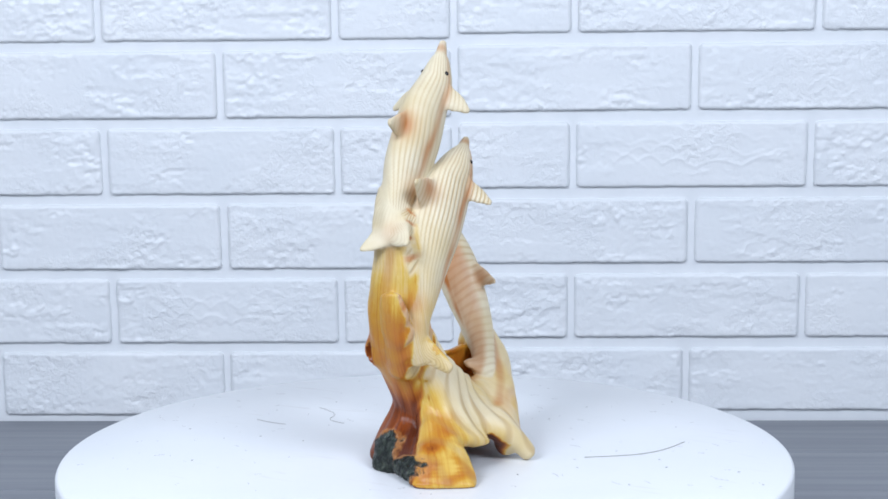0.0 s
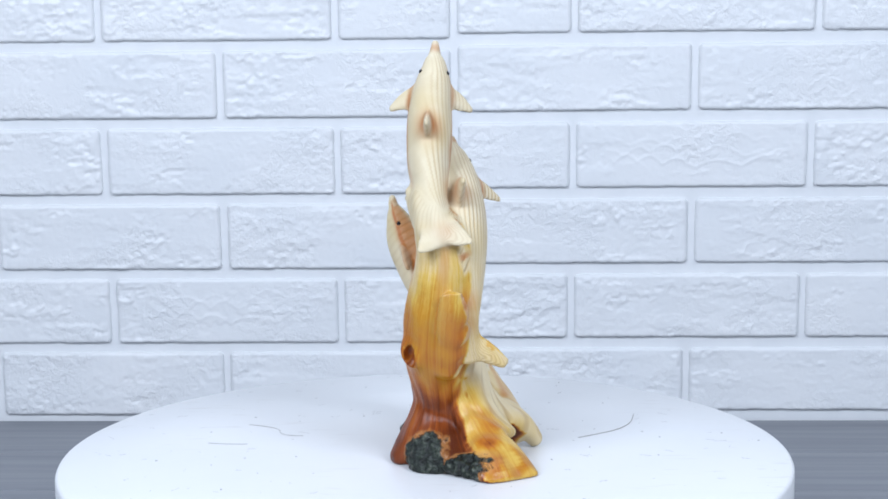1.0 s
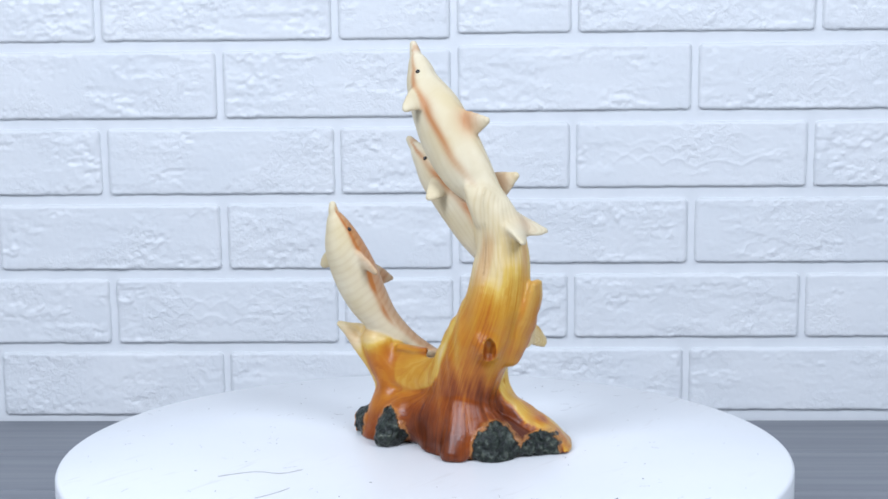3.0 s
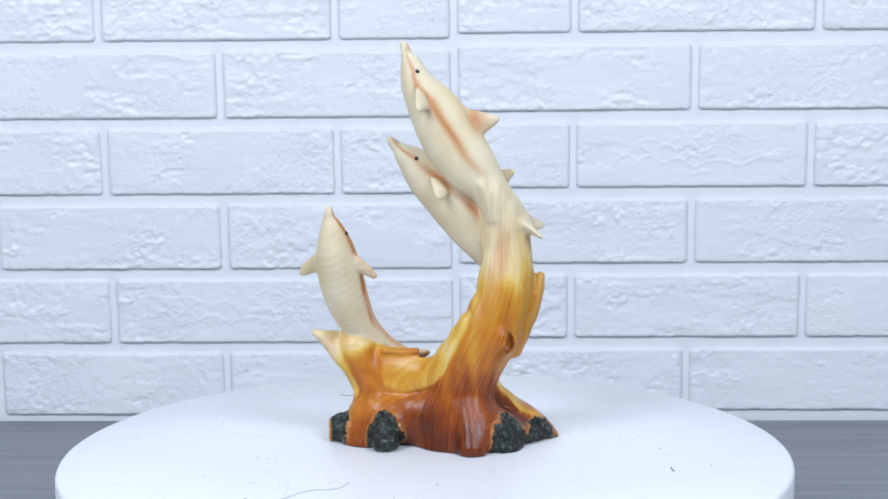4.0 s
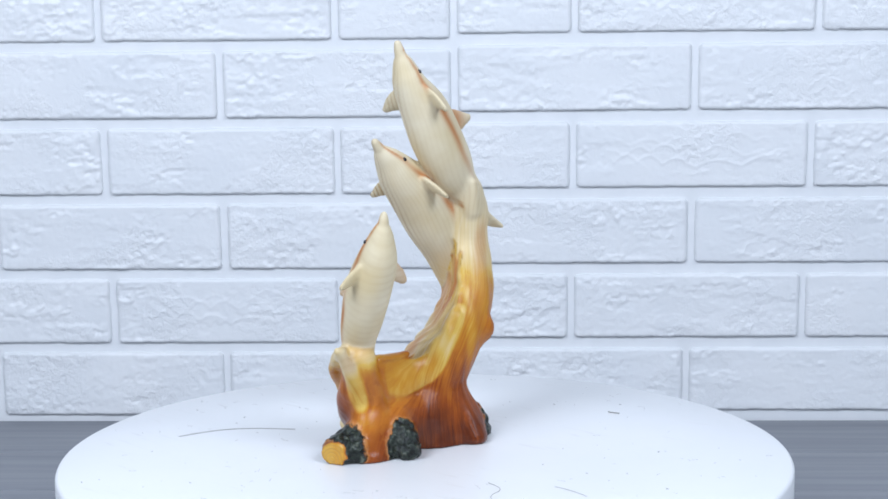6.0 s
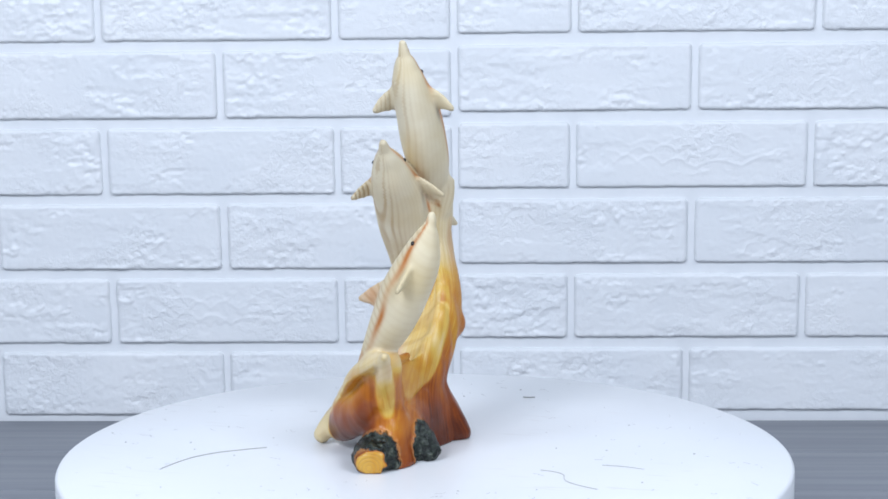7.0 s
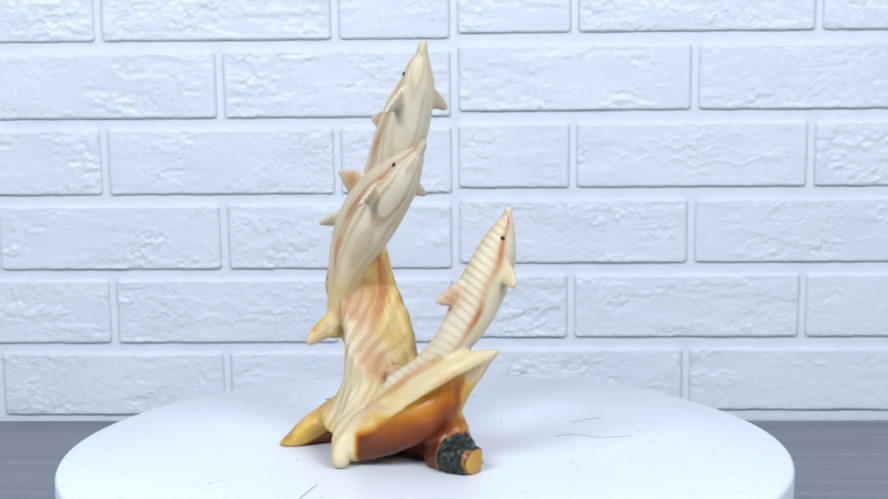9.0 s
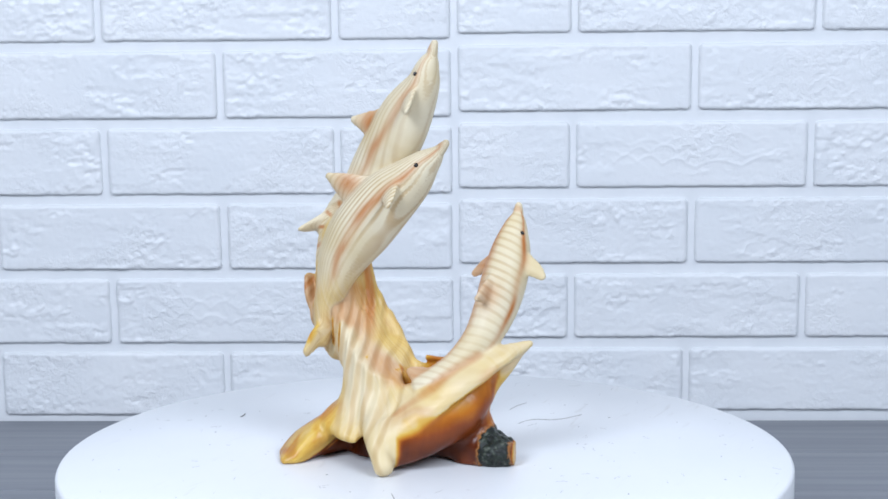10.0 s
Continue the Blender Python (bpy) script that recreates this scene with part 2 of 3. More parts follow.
def lattice_noise(x, z, seed):
    """Smooth noise from 0 to 1 on a plane."""
    table = np.random.RandomState(seed).rand(64, 64)
    i, k = np.floor(x).astype(int), np.floor(z).astype(int)
    u, v = x - i, z - k
    u, v = u * u * (3 - 2 * u), v * v * (3 - 2 * v)
    a, b = table[i % 64, k % 64], table[(i + 1) % 64, k % 64]
    c, d = table[i % 64, (k + 1) % 64], table[(i + 1) % 64, (k + 1) % 64]
    return (a + (b - a) * u) * (1 - v) + (c + (d - c) * u) * v


def layered_noise(x, z, seed, octaves=4, fall=0.55):
    out, size, total = 0, 1.0, 0
    for k in range(octaves):
        out = out + size * lattice_noise(x * 2 ** k + 7.3 * k, z * 2 ** k + 3.1 * k, seed + k)
        total += size
        size *= fall
    return out / total


def make_brick(wall, x0, x1, z0, z1, rng, cell, waves):
    w, h, depth = x1 - x0, z1 - z0, 0.0042
    seed = rng.randint(0, 9000)
    flat, pitted = rng.uniform(0.42, 0.6), rng.uniform(0.5, 1.1)

    def lines(size, rims):
        inner = np.linspace(rims[-1], size - rims[-1], max(8, int(size / cell)))
        return np.concatenate([rims[:-1], inner, size - np.array(rims[-2::-1])]) - size / 2

    rim_x, rim_z = [0.0, 0.0007, 0.0022, 0.0044], [0.0, 0.0005, 0.0013, 0.0027]
    gx, gz = lines(w, rim_x), lines(h, rim_z)
    x, z = np.meshgrid(gx, gz)
    nz, nx = x.shape
    ring = np.minimum(np.minimum(np.arange(nx), np.arange(nx)[::-1])[None], np.minimum(np.arange(nz), np.arange(nz)[::-1])[:, None])
    y = -depth * np.array([-0.9, 0.35, 0.86, 1.0])[np.minimum(ring, 3)]
    # chipped stone face: pits where the face is rough, shelves with sharp edges, a faint swell
    rough = np.clip((layered_noise(x * 22, z * 34, seed, 3) - flat + 0.12) / 0.14, 0, 1)
    pits = layered_noise(x * 150, z * 190, seed + 10, 3, 0.6)
    shelf = layered_noise(x * 24 + 2 * pits, z * 62, seed + 20, 4)
    relief = 0.0011 * pitted * rough * (pits - 0.5) * 2
    relief = relief + 0.00045 * np.clip((shelf - 0.5) / 0.03, -1, 1) * (0.35 + 0.65 * rough)
    relief = relief + 0.0006 * (layered_noise(x * 15, z * 20, seed + 30, 2) - 0.5) + 0.0003 * (layered_noise(x * 320, z * 320, seed + 40, 2) - 0.5)
    if waves:
        span = np.clip((0.36 * w - np.abs(x + 0.02 * w)) / 0.012, 0, 1)
        for k in range(3):
            crest = 0.010 - 0.010 * k + 0.007 * np.abs(np.sin(x * (88 + 9 * k) + 0.9 * k + 1.2 * np.sin(x * 33 + k))) + 0.003 * np.sin(x * 41 + 2 * k)
            relief = relief * (1 - 0.25 * span) - 0.0007 * span * np.exp(-((z - crest) / 0.0011) ** 2)
    y = y + relief * np.clip(ring - 1.2, 0, 1)
    # worn, uneven outline with rounded corners
    edge_z = np.minimum(np.abs(z - gz[0]), np.abs(z - gz[-1]))
    edge_x = np.minimum(np.abs(x - gx[0]), np.abs(x - gx[-1]))
    nibble = layered_noise(x * 90 + np.sign(z) * 9, x * 0 + 3.3, seed + 50, 3) - 0.5
    z = z - np.sign(z) * 0.0028 * np.abs(nibble) * np.clip(1 - edge_z / 0.005, 0, 1)
    x = x - np.sign(x) * 0.0018 * np.abs(layered_noise(z * 90 + np.sign(x) * 9, z * 0 + 5.1, seed + 60, 3) - 0.5) * np.clip(1 - edge_x / 0.006, 0, 1)
    corner = np.clip(1 - edge_x / 0.004, 0, 1) * np.clip(1 - edge_z / 0.004, 0, 1)
    x, z = x - np.sign(x) * 0.0016 * corner, z - np.sign(z) * 0.0016 * corner
    at = np.arange(nx * nz).reshape(nz, nx)
    quads = np.stack([at[:-1, :-1], at[:-1, 1:], at[1:, 1:], at[1:, :-1]], -1).reshape(-1, 4)
    me = bpy.data.meshes.new("brick")
    me.from_pydata(np.stack([x, y, z], -1).reshape(-1, 3).tolist(), [], quads.tolist())
    me.materials.append(M_BRICK)
    me.polygons.foreach_set("use_smooth", np.ones(len(me.polygons), bool))
    ob = new("brick", me)
    ob.parent = wall
    ob.matrix_basis = pose((x0 + x1) / 2, 0.006, (z0 + z1) / 2)
    tagged(ob)


def build_room():
    def slab(name, lo, hi, mat, label, category):
        bm = bmesh.new()
        box(bm, lo, hi)
        tagged(new(name, mesh_of(name, bm, [mat], False)), label, category, kind="structure")

    slab("wall_west", (-1.75, -1.5, -0.86), (-1.6, 1.6, 1.75), M_ROOM, "plain matt light grey side wall", "wall")
    slab("wall_east", (1.6, -1.5, -0.86), (1.75, 1.6, 1.75), M_ROOM, "plain matt light grey side wall", "wall")
    slab("wall_south", (-1.75, -1.65, -0.86), (1.75, -1.5, 1.75), M_ROOM, "plain matt light grey rear wall", "wall")
    slab("ceiling", (-1.75, -1.65, 1.75), (1.75, 1.6, 1.85), M_ROOM, "plain matt white ceiling", "ceiling")
    slab("floor", (-1.75, -1.65, -0.96), (1.75, 1.6, -0.86), M_FLOOR, "plain grey floor", "floor")


def build_table():
    table = tagged(new("table"), "grey stained wooden plank table against the brick wall", "table")
    table.matrix_basis = pose(0, 0, TABLE_Z, 0, 0, math.degrees(-0.0345))
    far, deep = 1.3835, 0.118
    y = far
    while y > 0.45:
        bm = bmesh.new()
        box(bm, (-1.1, y - deep + 0.0006, -0.028), (1.1, y - 0.0006, 0.0), 0.0012)
        part("plank", bm, M_WOOD, table, smooth=False)
        y -= deep
    low = y
    for x in (-1.02, 1.02):
        for yy in (low + 0.06, far - 0.06):
            bm = bmesh.new()
            box(bm, (x - 0.03, yy - 0.03, -0.86 - TABLE_Z), (x + 0.03, yy + 0.03, -0.028), 0.003)
            part("leg", bm, M_WOOD, table, smooth=False)


def build_turntable():
    table = tagged(new("turntable"), "white plastic turntable with a scuffed round disc, on the grey table", "turntable")
    table.matrix_basis = pose(*AXIS, TABLE_Z)
    bm = bmesh.new()
    lathe(bm, [(0.150, 0.0), (0.153, 0.003), (0.153, 0.05), (0.150, 0.053), (0.06, 0.055), (0.06, -TABLE_Z - 0.0275)])
    part("base", bm, M_BASE, table)
    bm = bmesh.new()
    lathe(bm, [(DISC_R - 0.004, -0.027), (DISC_R - 0.001, -0.026), (DISC_R, -0.023), (DISC_R, -0.0022), (DISC_R - 0.0007, -0.0007), (DISC_R - 0.0022, 0.0), (DISC_R * 0.6, 0.0)], 192)
    return part("disc", bm, M_DISC, table, "matt white disc with dust and fine scratches")


# ---------- carved figurine ----------
MM = 0.001
CELL = 0.00105
LOW = np.array((-0.030, -0.086, -0.004))
SIZE = (116, 172, 240)


def spline(rows, per=6):
    """Smooth rows of numbers (position and radii) along a path."""
    r = np.array(rows, float)
    ext = np.vstack([2 * r[0] - r[1], r, 2 * r[-1] - r[-2]])
    out = []
    for i in range(1, len(ext) - 2):
        p0, p1, p2, p3 = ext[i - 1:i + 3]
        for k in range(per):
            t = k / per
            out.append(0.5 * (2 * p1 + (p2 - p0) * t + (2 * p0 - 5 * p1 + 4 * p2 - p3) * t * t + (3 * p1 - p0 - 3 * p2 + p3) * t ** 3))
    out.append(r[-1])
    return np.array(out)


def tube_distance(pts, path, side):
    """Rough signed distance of points to an elliptic tube. path rows: x, y, z, half width along side, half width across.
    Also how far along it (0 to 1) and the offsets along side and across."""
    side = np.array(side, float)
    n = len(pts)
    best, dist = np.full(n, 1e9, np.float32), np.full(n, 1e3, np.float32)
    along, lat, acr = np.zeros(n, np.float32), np.zeros(n, np.float32), np.zeros(n, np.float32)
    for i in range(len(path) - 1):
        a, b = path[i], path[i + 1]
        d = b[:3] - a[:3]
        ln = np.linalg.norm(d) + 1e-9
        d = d / ln
        sd = side - d * side.dot(d)
        sd /= np.linalg.norm(sd) + 1e-9
        up = np.cross(d, sd)
        rel = pts - a[:3]
        s = np.clip(rel @ d / ln, 0, 1)
        off = rel - s[:, None] * (d * ln)
        u, v, w = off @ sd, off @ up, off @ d
        ra, rb = a[3] + (b[3] - a[3]) * s, a[4] + (b[4] - a[4]) * s
        rm = np.minimum(ra, rb)
        e = np.sqrt((u / ra) ** 2 + (v / rb) ** 2 + (w / rm) ** 2)
        f = np.where(e > 1, np.sqrt(u * u + v * v + w * w) * (1 - 1 / np.maximum(e, 1e-6)), (e - 1) * rm)
        near = f < dist
        dist[near], along[near], lat[near], acr[near] = f[near], (i + s[near]) / (len(path) - 1), (u / ra)[near], (v / rb)[near]
    return dist, along, lat, acr


def wobble(p, scale, seed):
    """Smooth noise about -1 to 1 from a few crossed waves."""
    r = np.random.RandomState(seed)
    out = 0
    for k in range(7):
        d = r.normal(size=3)
        d *= scale * (0.7 + 0.9 * r.rand()) / np.linalg.norm(d)
        out = out + np.sin(p @ d + r.rand() * 6.28 + 0.8 * np.sin(p @ d[[1, 2, 0]] * 0.6))
    return out / 3.5


def soft_union(a, b, k):
    h = np.clip(0.5 + 0.5 * (b - a) / k, 0, 1)
    return b + (a - b) * h - k * h * (1 - h)


# bodies: x, y, z, half width along side, half width across (mm)
DOLPHIN_1 = [(7.9, 11.6, 238.2, 2.3, 2.2), (7.7, 10.3, 234, 3.2, 3.1), (7.4, 9.2, 230.4, 4.0, 3.7), (7.4, 7.6, 226.6, 6.2, 5.8), (7.2, 5.8, 221.6, 8.0, 7.6), (6.3, 2.8, 213.6, 10.5, 10.0), (4.6, -7.4, 198.6, 12.6, 15.4),
             (4.1, -17, 182, 13.0, 17.0), (3.8, -28.4, 166, 11.4, 15.4), (6, -41.4, 151.5, 7.8, 9.4), (9.5, -53, 138.5, 4.8, 4.6), (12, -60, 132, 5, 2.6)]
DOLPHIN_2 = [(17.1, 22, 182.2, 2.3, 2.2), (17.3, 19.4, 179.4, 3.2, 3.1), (17.5, 17, 177, 4.0, 3.8), (17.7, 13.8, 173.8, 6.2, 5.9), (18.1, 8.4, 169.2, 9, 8.8), (18.6, -0.6, 160.4, 12.6, 13.2), (19.4, -14.6, 149, 15.2, 17.2),
             (21, -28.6, 133.4, 15.4, 18.0), (22.5, -40, 117, 12.8, 14.4), (23.5, -47.6, 100, 9.4, 9.8), (23.5, -53, 86, 7.4, 7), (25, -54, 72, 6.4, 5), (27, -54, 65, 6, 3)]
DOLPHIN_3 = [(-19.8, 52, 144.6, 2.2, 2.1), (-19.3, 51.9, 140.8, 3.0, 3.0), (-18.4, 51.7, 138, 3.8, 3.6), (-17.4, 51.4, 134.6, 5.6, 5.5), (-15.6, 50.8, 129.2, 7.8, 7.9), (-11.4, 50, 117.5, 11.4, 11.8), (-3.4, 48.8, 102, 13, 13.6),
             (4.4, 46, 86, 12.2, 12.6), (13.4, 40.7, 71, 10.4, 9.8), (23, 30, 58, 8, 7), (30, 18, 50, 7, 5), (33, 10, 46, 6, 3)]
SIDE_1, SIDE_2, SIDE_3 = (1, 0, 0), (0.99, 0.15, 0), (0.35, 0.94, 0)
# fins: root, middle, tip (x, y, z, half chord, half thickness) and the direction of the chord
FINS = [
    ([(-3, -2, 208, 8, 2.6), (-11, -1.6, 205, 5.8, 2), (-18, -0.6, 201, 2.2, 1.2)], (0, 0.55, 0.83), 0),
    ([(15, -1, 208, 8, 2.6), (22, 1, 204, 5.8, 2), (28.2, 2.4, 199.8, 2.2, 1.2)], (0, 0.55, 0.83), 0),
    ([(4, -22, 190, 12.5, 3.4), (3.4, -33, 192.6, 7.6, 2.5), (2.8, -43.6, 194.8, 2.2, 1.3)], (0, 0.45, 0.9), 0),
    ([(10, -55, 137, 6, 2.8), (4, -63, 130.5, 6, 2.1), (-1.2, -69, 126.8, 2, 1.1)], (0.2, -0.7, -0.65), 0),
    ([(13, -55, 137, 6, 2.8), (20, -63, 133, 6, 2.1), (26.4, -67.8, 131.3, 2, 1.1)], (-0.2, -0.7, -0.65), 0),
    ([(30, -7, 157, 7.4, 2.6), (38, -4, 152, 5.4, 1.9), (44.2, -2, 148, 2, 1.1)], (0, 0.74, 0.67), 1),
    ([(6, -9, 157, 7.4, 2.6), (-2, -10, 153.5, 5.4, 1.9), (-9.4, -10.4, 149.8, 2, 1.1)], (0, 0.74, 0.67), 1),
    ([(20, -30, 152, 12, 3.4), (21.6, -41, 158, 7.6, 2.5), (22.9, -50.2, 163, 2.2, 1.3)], (0, 0.65, 0.75), 1),
    ([(26, -53, 73, 7, 3), (36, -54.6, 67.5, 6, 2.4), (45, -55.2, 62, 3.4, 1.5)], (0.3, 0, 0.95), 1),
    ([(-8, 60, 112.5, 6.2, 2.6), (-7, 67, 108.5, 4.6, 1.9), (-5.8, 72, 104.8, 2.4, 1.2)], (-0.45, 0.08, 0.87), 2),
    ([(-11, 40, 112.5, 6.2, 2.6), (-11, 33, 108.5, 4.6, 1.9), (-10.4, 27.2, 104.2, 2.4, 1.2)], (-0.45, 0.08, 0.87), 2),
    ([(8, 46.5, 99, 9, 3), (17, 44.5, 97.5, 5.6, 2.2), (25.2, 42.9, 95.6, 1.7, 1.1)], (-0.45, 0.1, 0.87), 2),
    ([(30, 16, 50, 6, 3), (28, 8, 51, 6, 2.4), (26.6, 2.4, 52.6, 3, 1.6)], (0.8, 0, -0.5), 2),
]
# driftwood: x, y, z, half width along side, half width across
TRUNK = [(11, -18, 0, 22, 25), (11, -18, 14, 19, 23), (10.6, -19.5, 32, 16.6, 20), (9.6, -26, 50, 18, 19.5), (8.2, -35, 68, 19.6, 20), (8.6, -43, 86, 19.2, 18.4),
         (10.6, -46.5, 102, 18, 17), (11.6, -47, 118, 16, 15.4), (8.5, -46, 134, 12.4, 13.4), (2, -43, 146, 7.6, 9), (-1, -41, 151, 5, 6)]
# stained pieces
WOOD = [
    (TRUNK, (1, 0, 0)),
    ([(0, -42, 140, 6, 5), (-5, -39, 149, 3.4, 3), (-7.6, -36.6, 156, 1.2, 1.2)], (1, 0, 0)),
    ([(2, -48, 132, 5, 5), (1, -51, 139, 3, 3), (0.6, -52, 144.5, 1.2, 1.2)], (1, 0, 0)),
    # bark flap standing off the back of the trunk
    ([(13, -52, 58, 6, 5), (16, -59.5, 74, 8.5, 4), (16.4, -65, 90, 9, 3.6), (16, -67.6, 102, 6.5, 2.2)], (1, 0.1, 0)),
    # stump under the cup and the saddle between stump and trunk
    ([(11, 37, 0, 15, 15), (12, 33, 14, 12, 9.5), (14.5, 33.5, 32, 11.5, 8), (14, 40, 48, 11.5, 9.5), (12, 43.5, 59, 10.5, 10), (11, 50.5, 59, 5.5, 4.5)], (1, 0, 0)),
    ([(10, -16, 18, 16, 20), (11, 6, 16, 14.5, 18), (12, 24, 16, 13, 17), (12, 37, 16, 11, 15)], (1, 0, 0)),
    ([(14, -14, 44, 9, 8), (15, 4, 37, 8, 6), (18, 22, 36, 9, 6)], (1, 0, 0)),
    # roots
    ([(2, -26, 24, 11, 11), (-6, -29, 11, 11, 10), (-13, -29, 3, 9, 7)], (0.1, 1, 0)),
    ([(6, -30, 22, 10, 10), (5, -41, 11, 15, 10), (10, -48.5, 3, 21, 8)], (1, -0.3, 0)),
    ([(6, 20, 18, 10, 10), (-3, 22.5, 9, 9, 9), (-8, 23.5, 5, 7.5, 7)], (0.1, 1, 0)),
    ([(12, 34, 14, 10, 9), (15.5, 45.5, 8.5, 12.5, 9.5), (16, 54, 7, 10.5, 8.5), (15.6, 61, 5.6, 7.2, 6.2)], (1, 0, 0)),
    # wall under the rim, and the foot that carries the long root
    ([(53, 1, 10, 8, 9), (42, 18, 21, 9, 14), (27, 34, 31, 9, 13), (19, 41, 40, 8, 10)], (0.7, 0.5, 0)),
    ([(10, -38, 12, 12, 11), (24, -52, 6, 14, 8), (38, -62, 3, 14, 6)], (0.8, 0.6, 0)),
    # torn lip that hangs from the cup, runs over the saddle and up the trunk
    ([(10.5, 40, 49, 8, 3), (9.2, 27, 45.5, 10.5, 3.2), (7.2, 12, 43.5, 10.5, 3.2), (4.2, -2, 47, 7.5, 3), (0.4, -12, 57, 5.5, 2.6), (-2.5, -19, 68, 4, 2), (-3, -24, 77, 2, 1.6)], (0.25, 0, 1)),
    # curled end of the lip
    ([(10, 26, 57, 3.2, 1.6), (9.4, 14, 56.5, 3.4, 1.6), (9, 6, 57, 2, 1.4)], (1, 0, 0.3)),
    # ridge that drops from the cup's tip to the foot
    ([(3.4, 67, 68, 2, 2), (4.6, 62.4, 64.6, 3, 2.6), (7.5, 55, 54, 3.6, 3.4), (11.5, 44, 38, 3.6, 3.2), (12.5, 39.5, 22, 4, 3.4), (11.5, 39, 8, 5, 4)], (1, 0, 0)),
    # knot on the back
    ([(-2, -43, 66, 8, 9.5), (-5.5, -46.8, 66.5, 6.6, 8.6)], (0.6, -0.5, 0.6)),
]
# pale carved pieces: the fan that spreads to two roots, and the rim that rises from the toe to the cup
CARVED = [
    ([(15, -42, 108, 9, 9), (17, -33, 84, 12.5, 14), (23, -25, 60, 11, 18.5), (29, -21, 40, 9, 18), (36, -20, 24, 7.5, 18)], (1, 0, 0)),
    ([(22, -32, 34, 9, 8), (32, -45, 19, 12, 8), (40, -56, 9.5, 15.5, 9), (45, -63.5, 3, 17.5, 7), (48, -69, 1, 17, 3.2)], (0.85, 0.5, 0)),
    ([(24, -24, 50, 5, 13), (36, -28, 28, 4.5, 14), (46, -34, 18, 4, 16)], (0.72, -0.1, 0.69)),
    ([(34, -15, 30, 9, 8), (50, -7, 19, 8.6, 7), (60, -1, 11.5, 6, 5.8), (64.5, 3, 5, 5.6, 5.2)], (0.3, -0.95, 0)),
    ([(57, -5, 17, 7, 4.2), (46.5, 10, 29, 9.5, 4.2), (36, 27, 43, 10.5, 4.2), (23.5, 45, 57, 9.5, 4.2), (12, 57.5, 64, 5.5, 3), (4.6, 63.4, 66.6, 2.2, 1.7)], (-0.6, -0.3, 0.7)),
    ([(30, -16, 36, 5, 14), (36, 2, 35, 4.5, 12), (35, 18, 41, 4.5, 9)], (0.8, 0, 0.6)),
]
KNOT = np.array((-7.5, -50.2, 65.0))
KNOT_R = (4.0, 4.0, 6.2)
HOLLOWS = [(61, -35, -1, 22, 14, 12.5), (63, 31, 0, 17, 18, 22)]
BARK = [(0, -50, 5, 15, 13, 17), (25, -65, 2, 19, 9, 11), (-6, 24, 6, 11, 11, 16), (16, 51, 7, 15, 10.5, 15), (22, 52, 6, 10, 9, 11)]
EYES = [(-1.6, 2.1, 223.1), (15.9, 2.1, 221.5), (9.3, 5.1, 171.8), (26.9, 7.9, 170.1), (-15.8, 42.8, 129.9), (-10.1, 58.3, 130)]


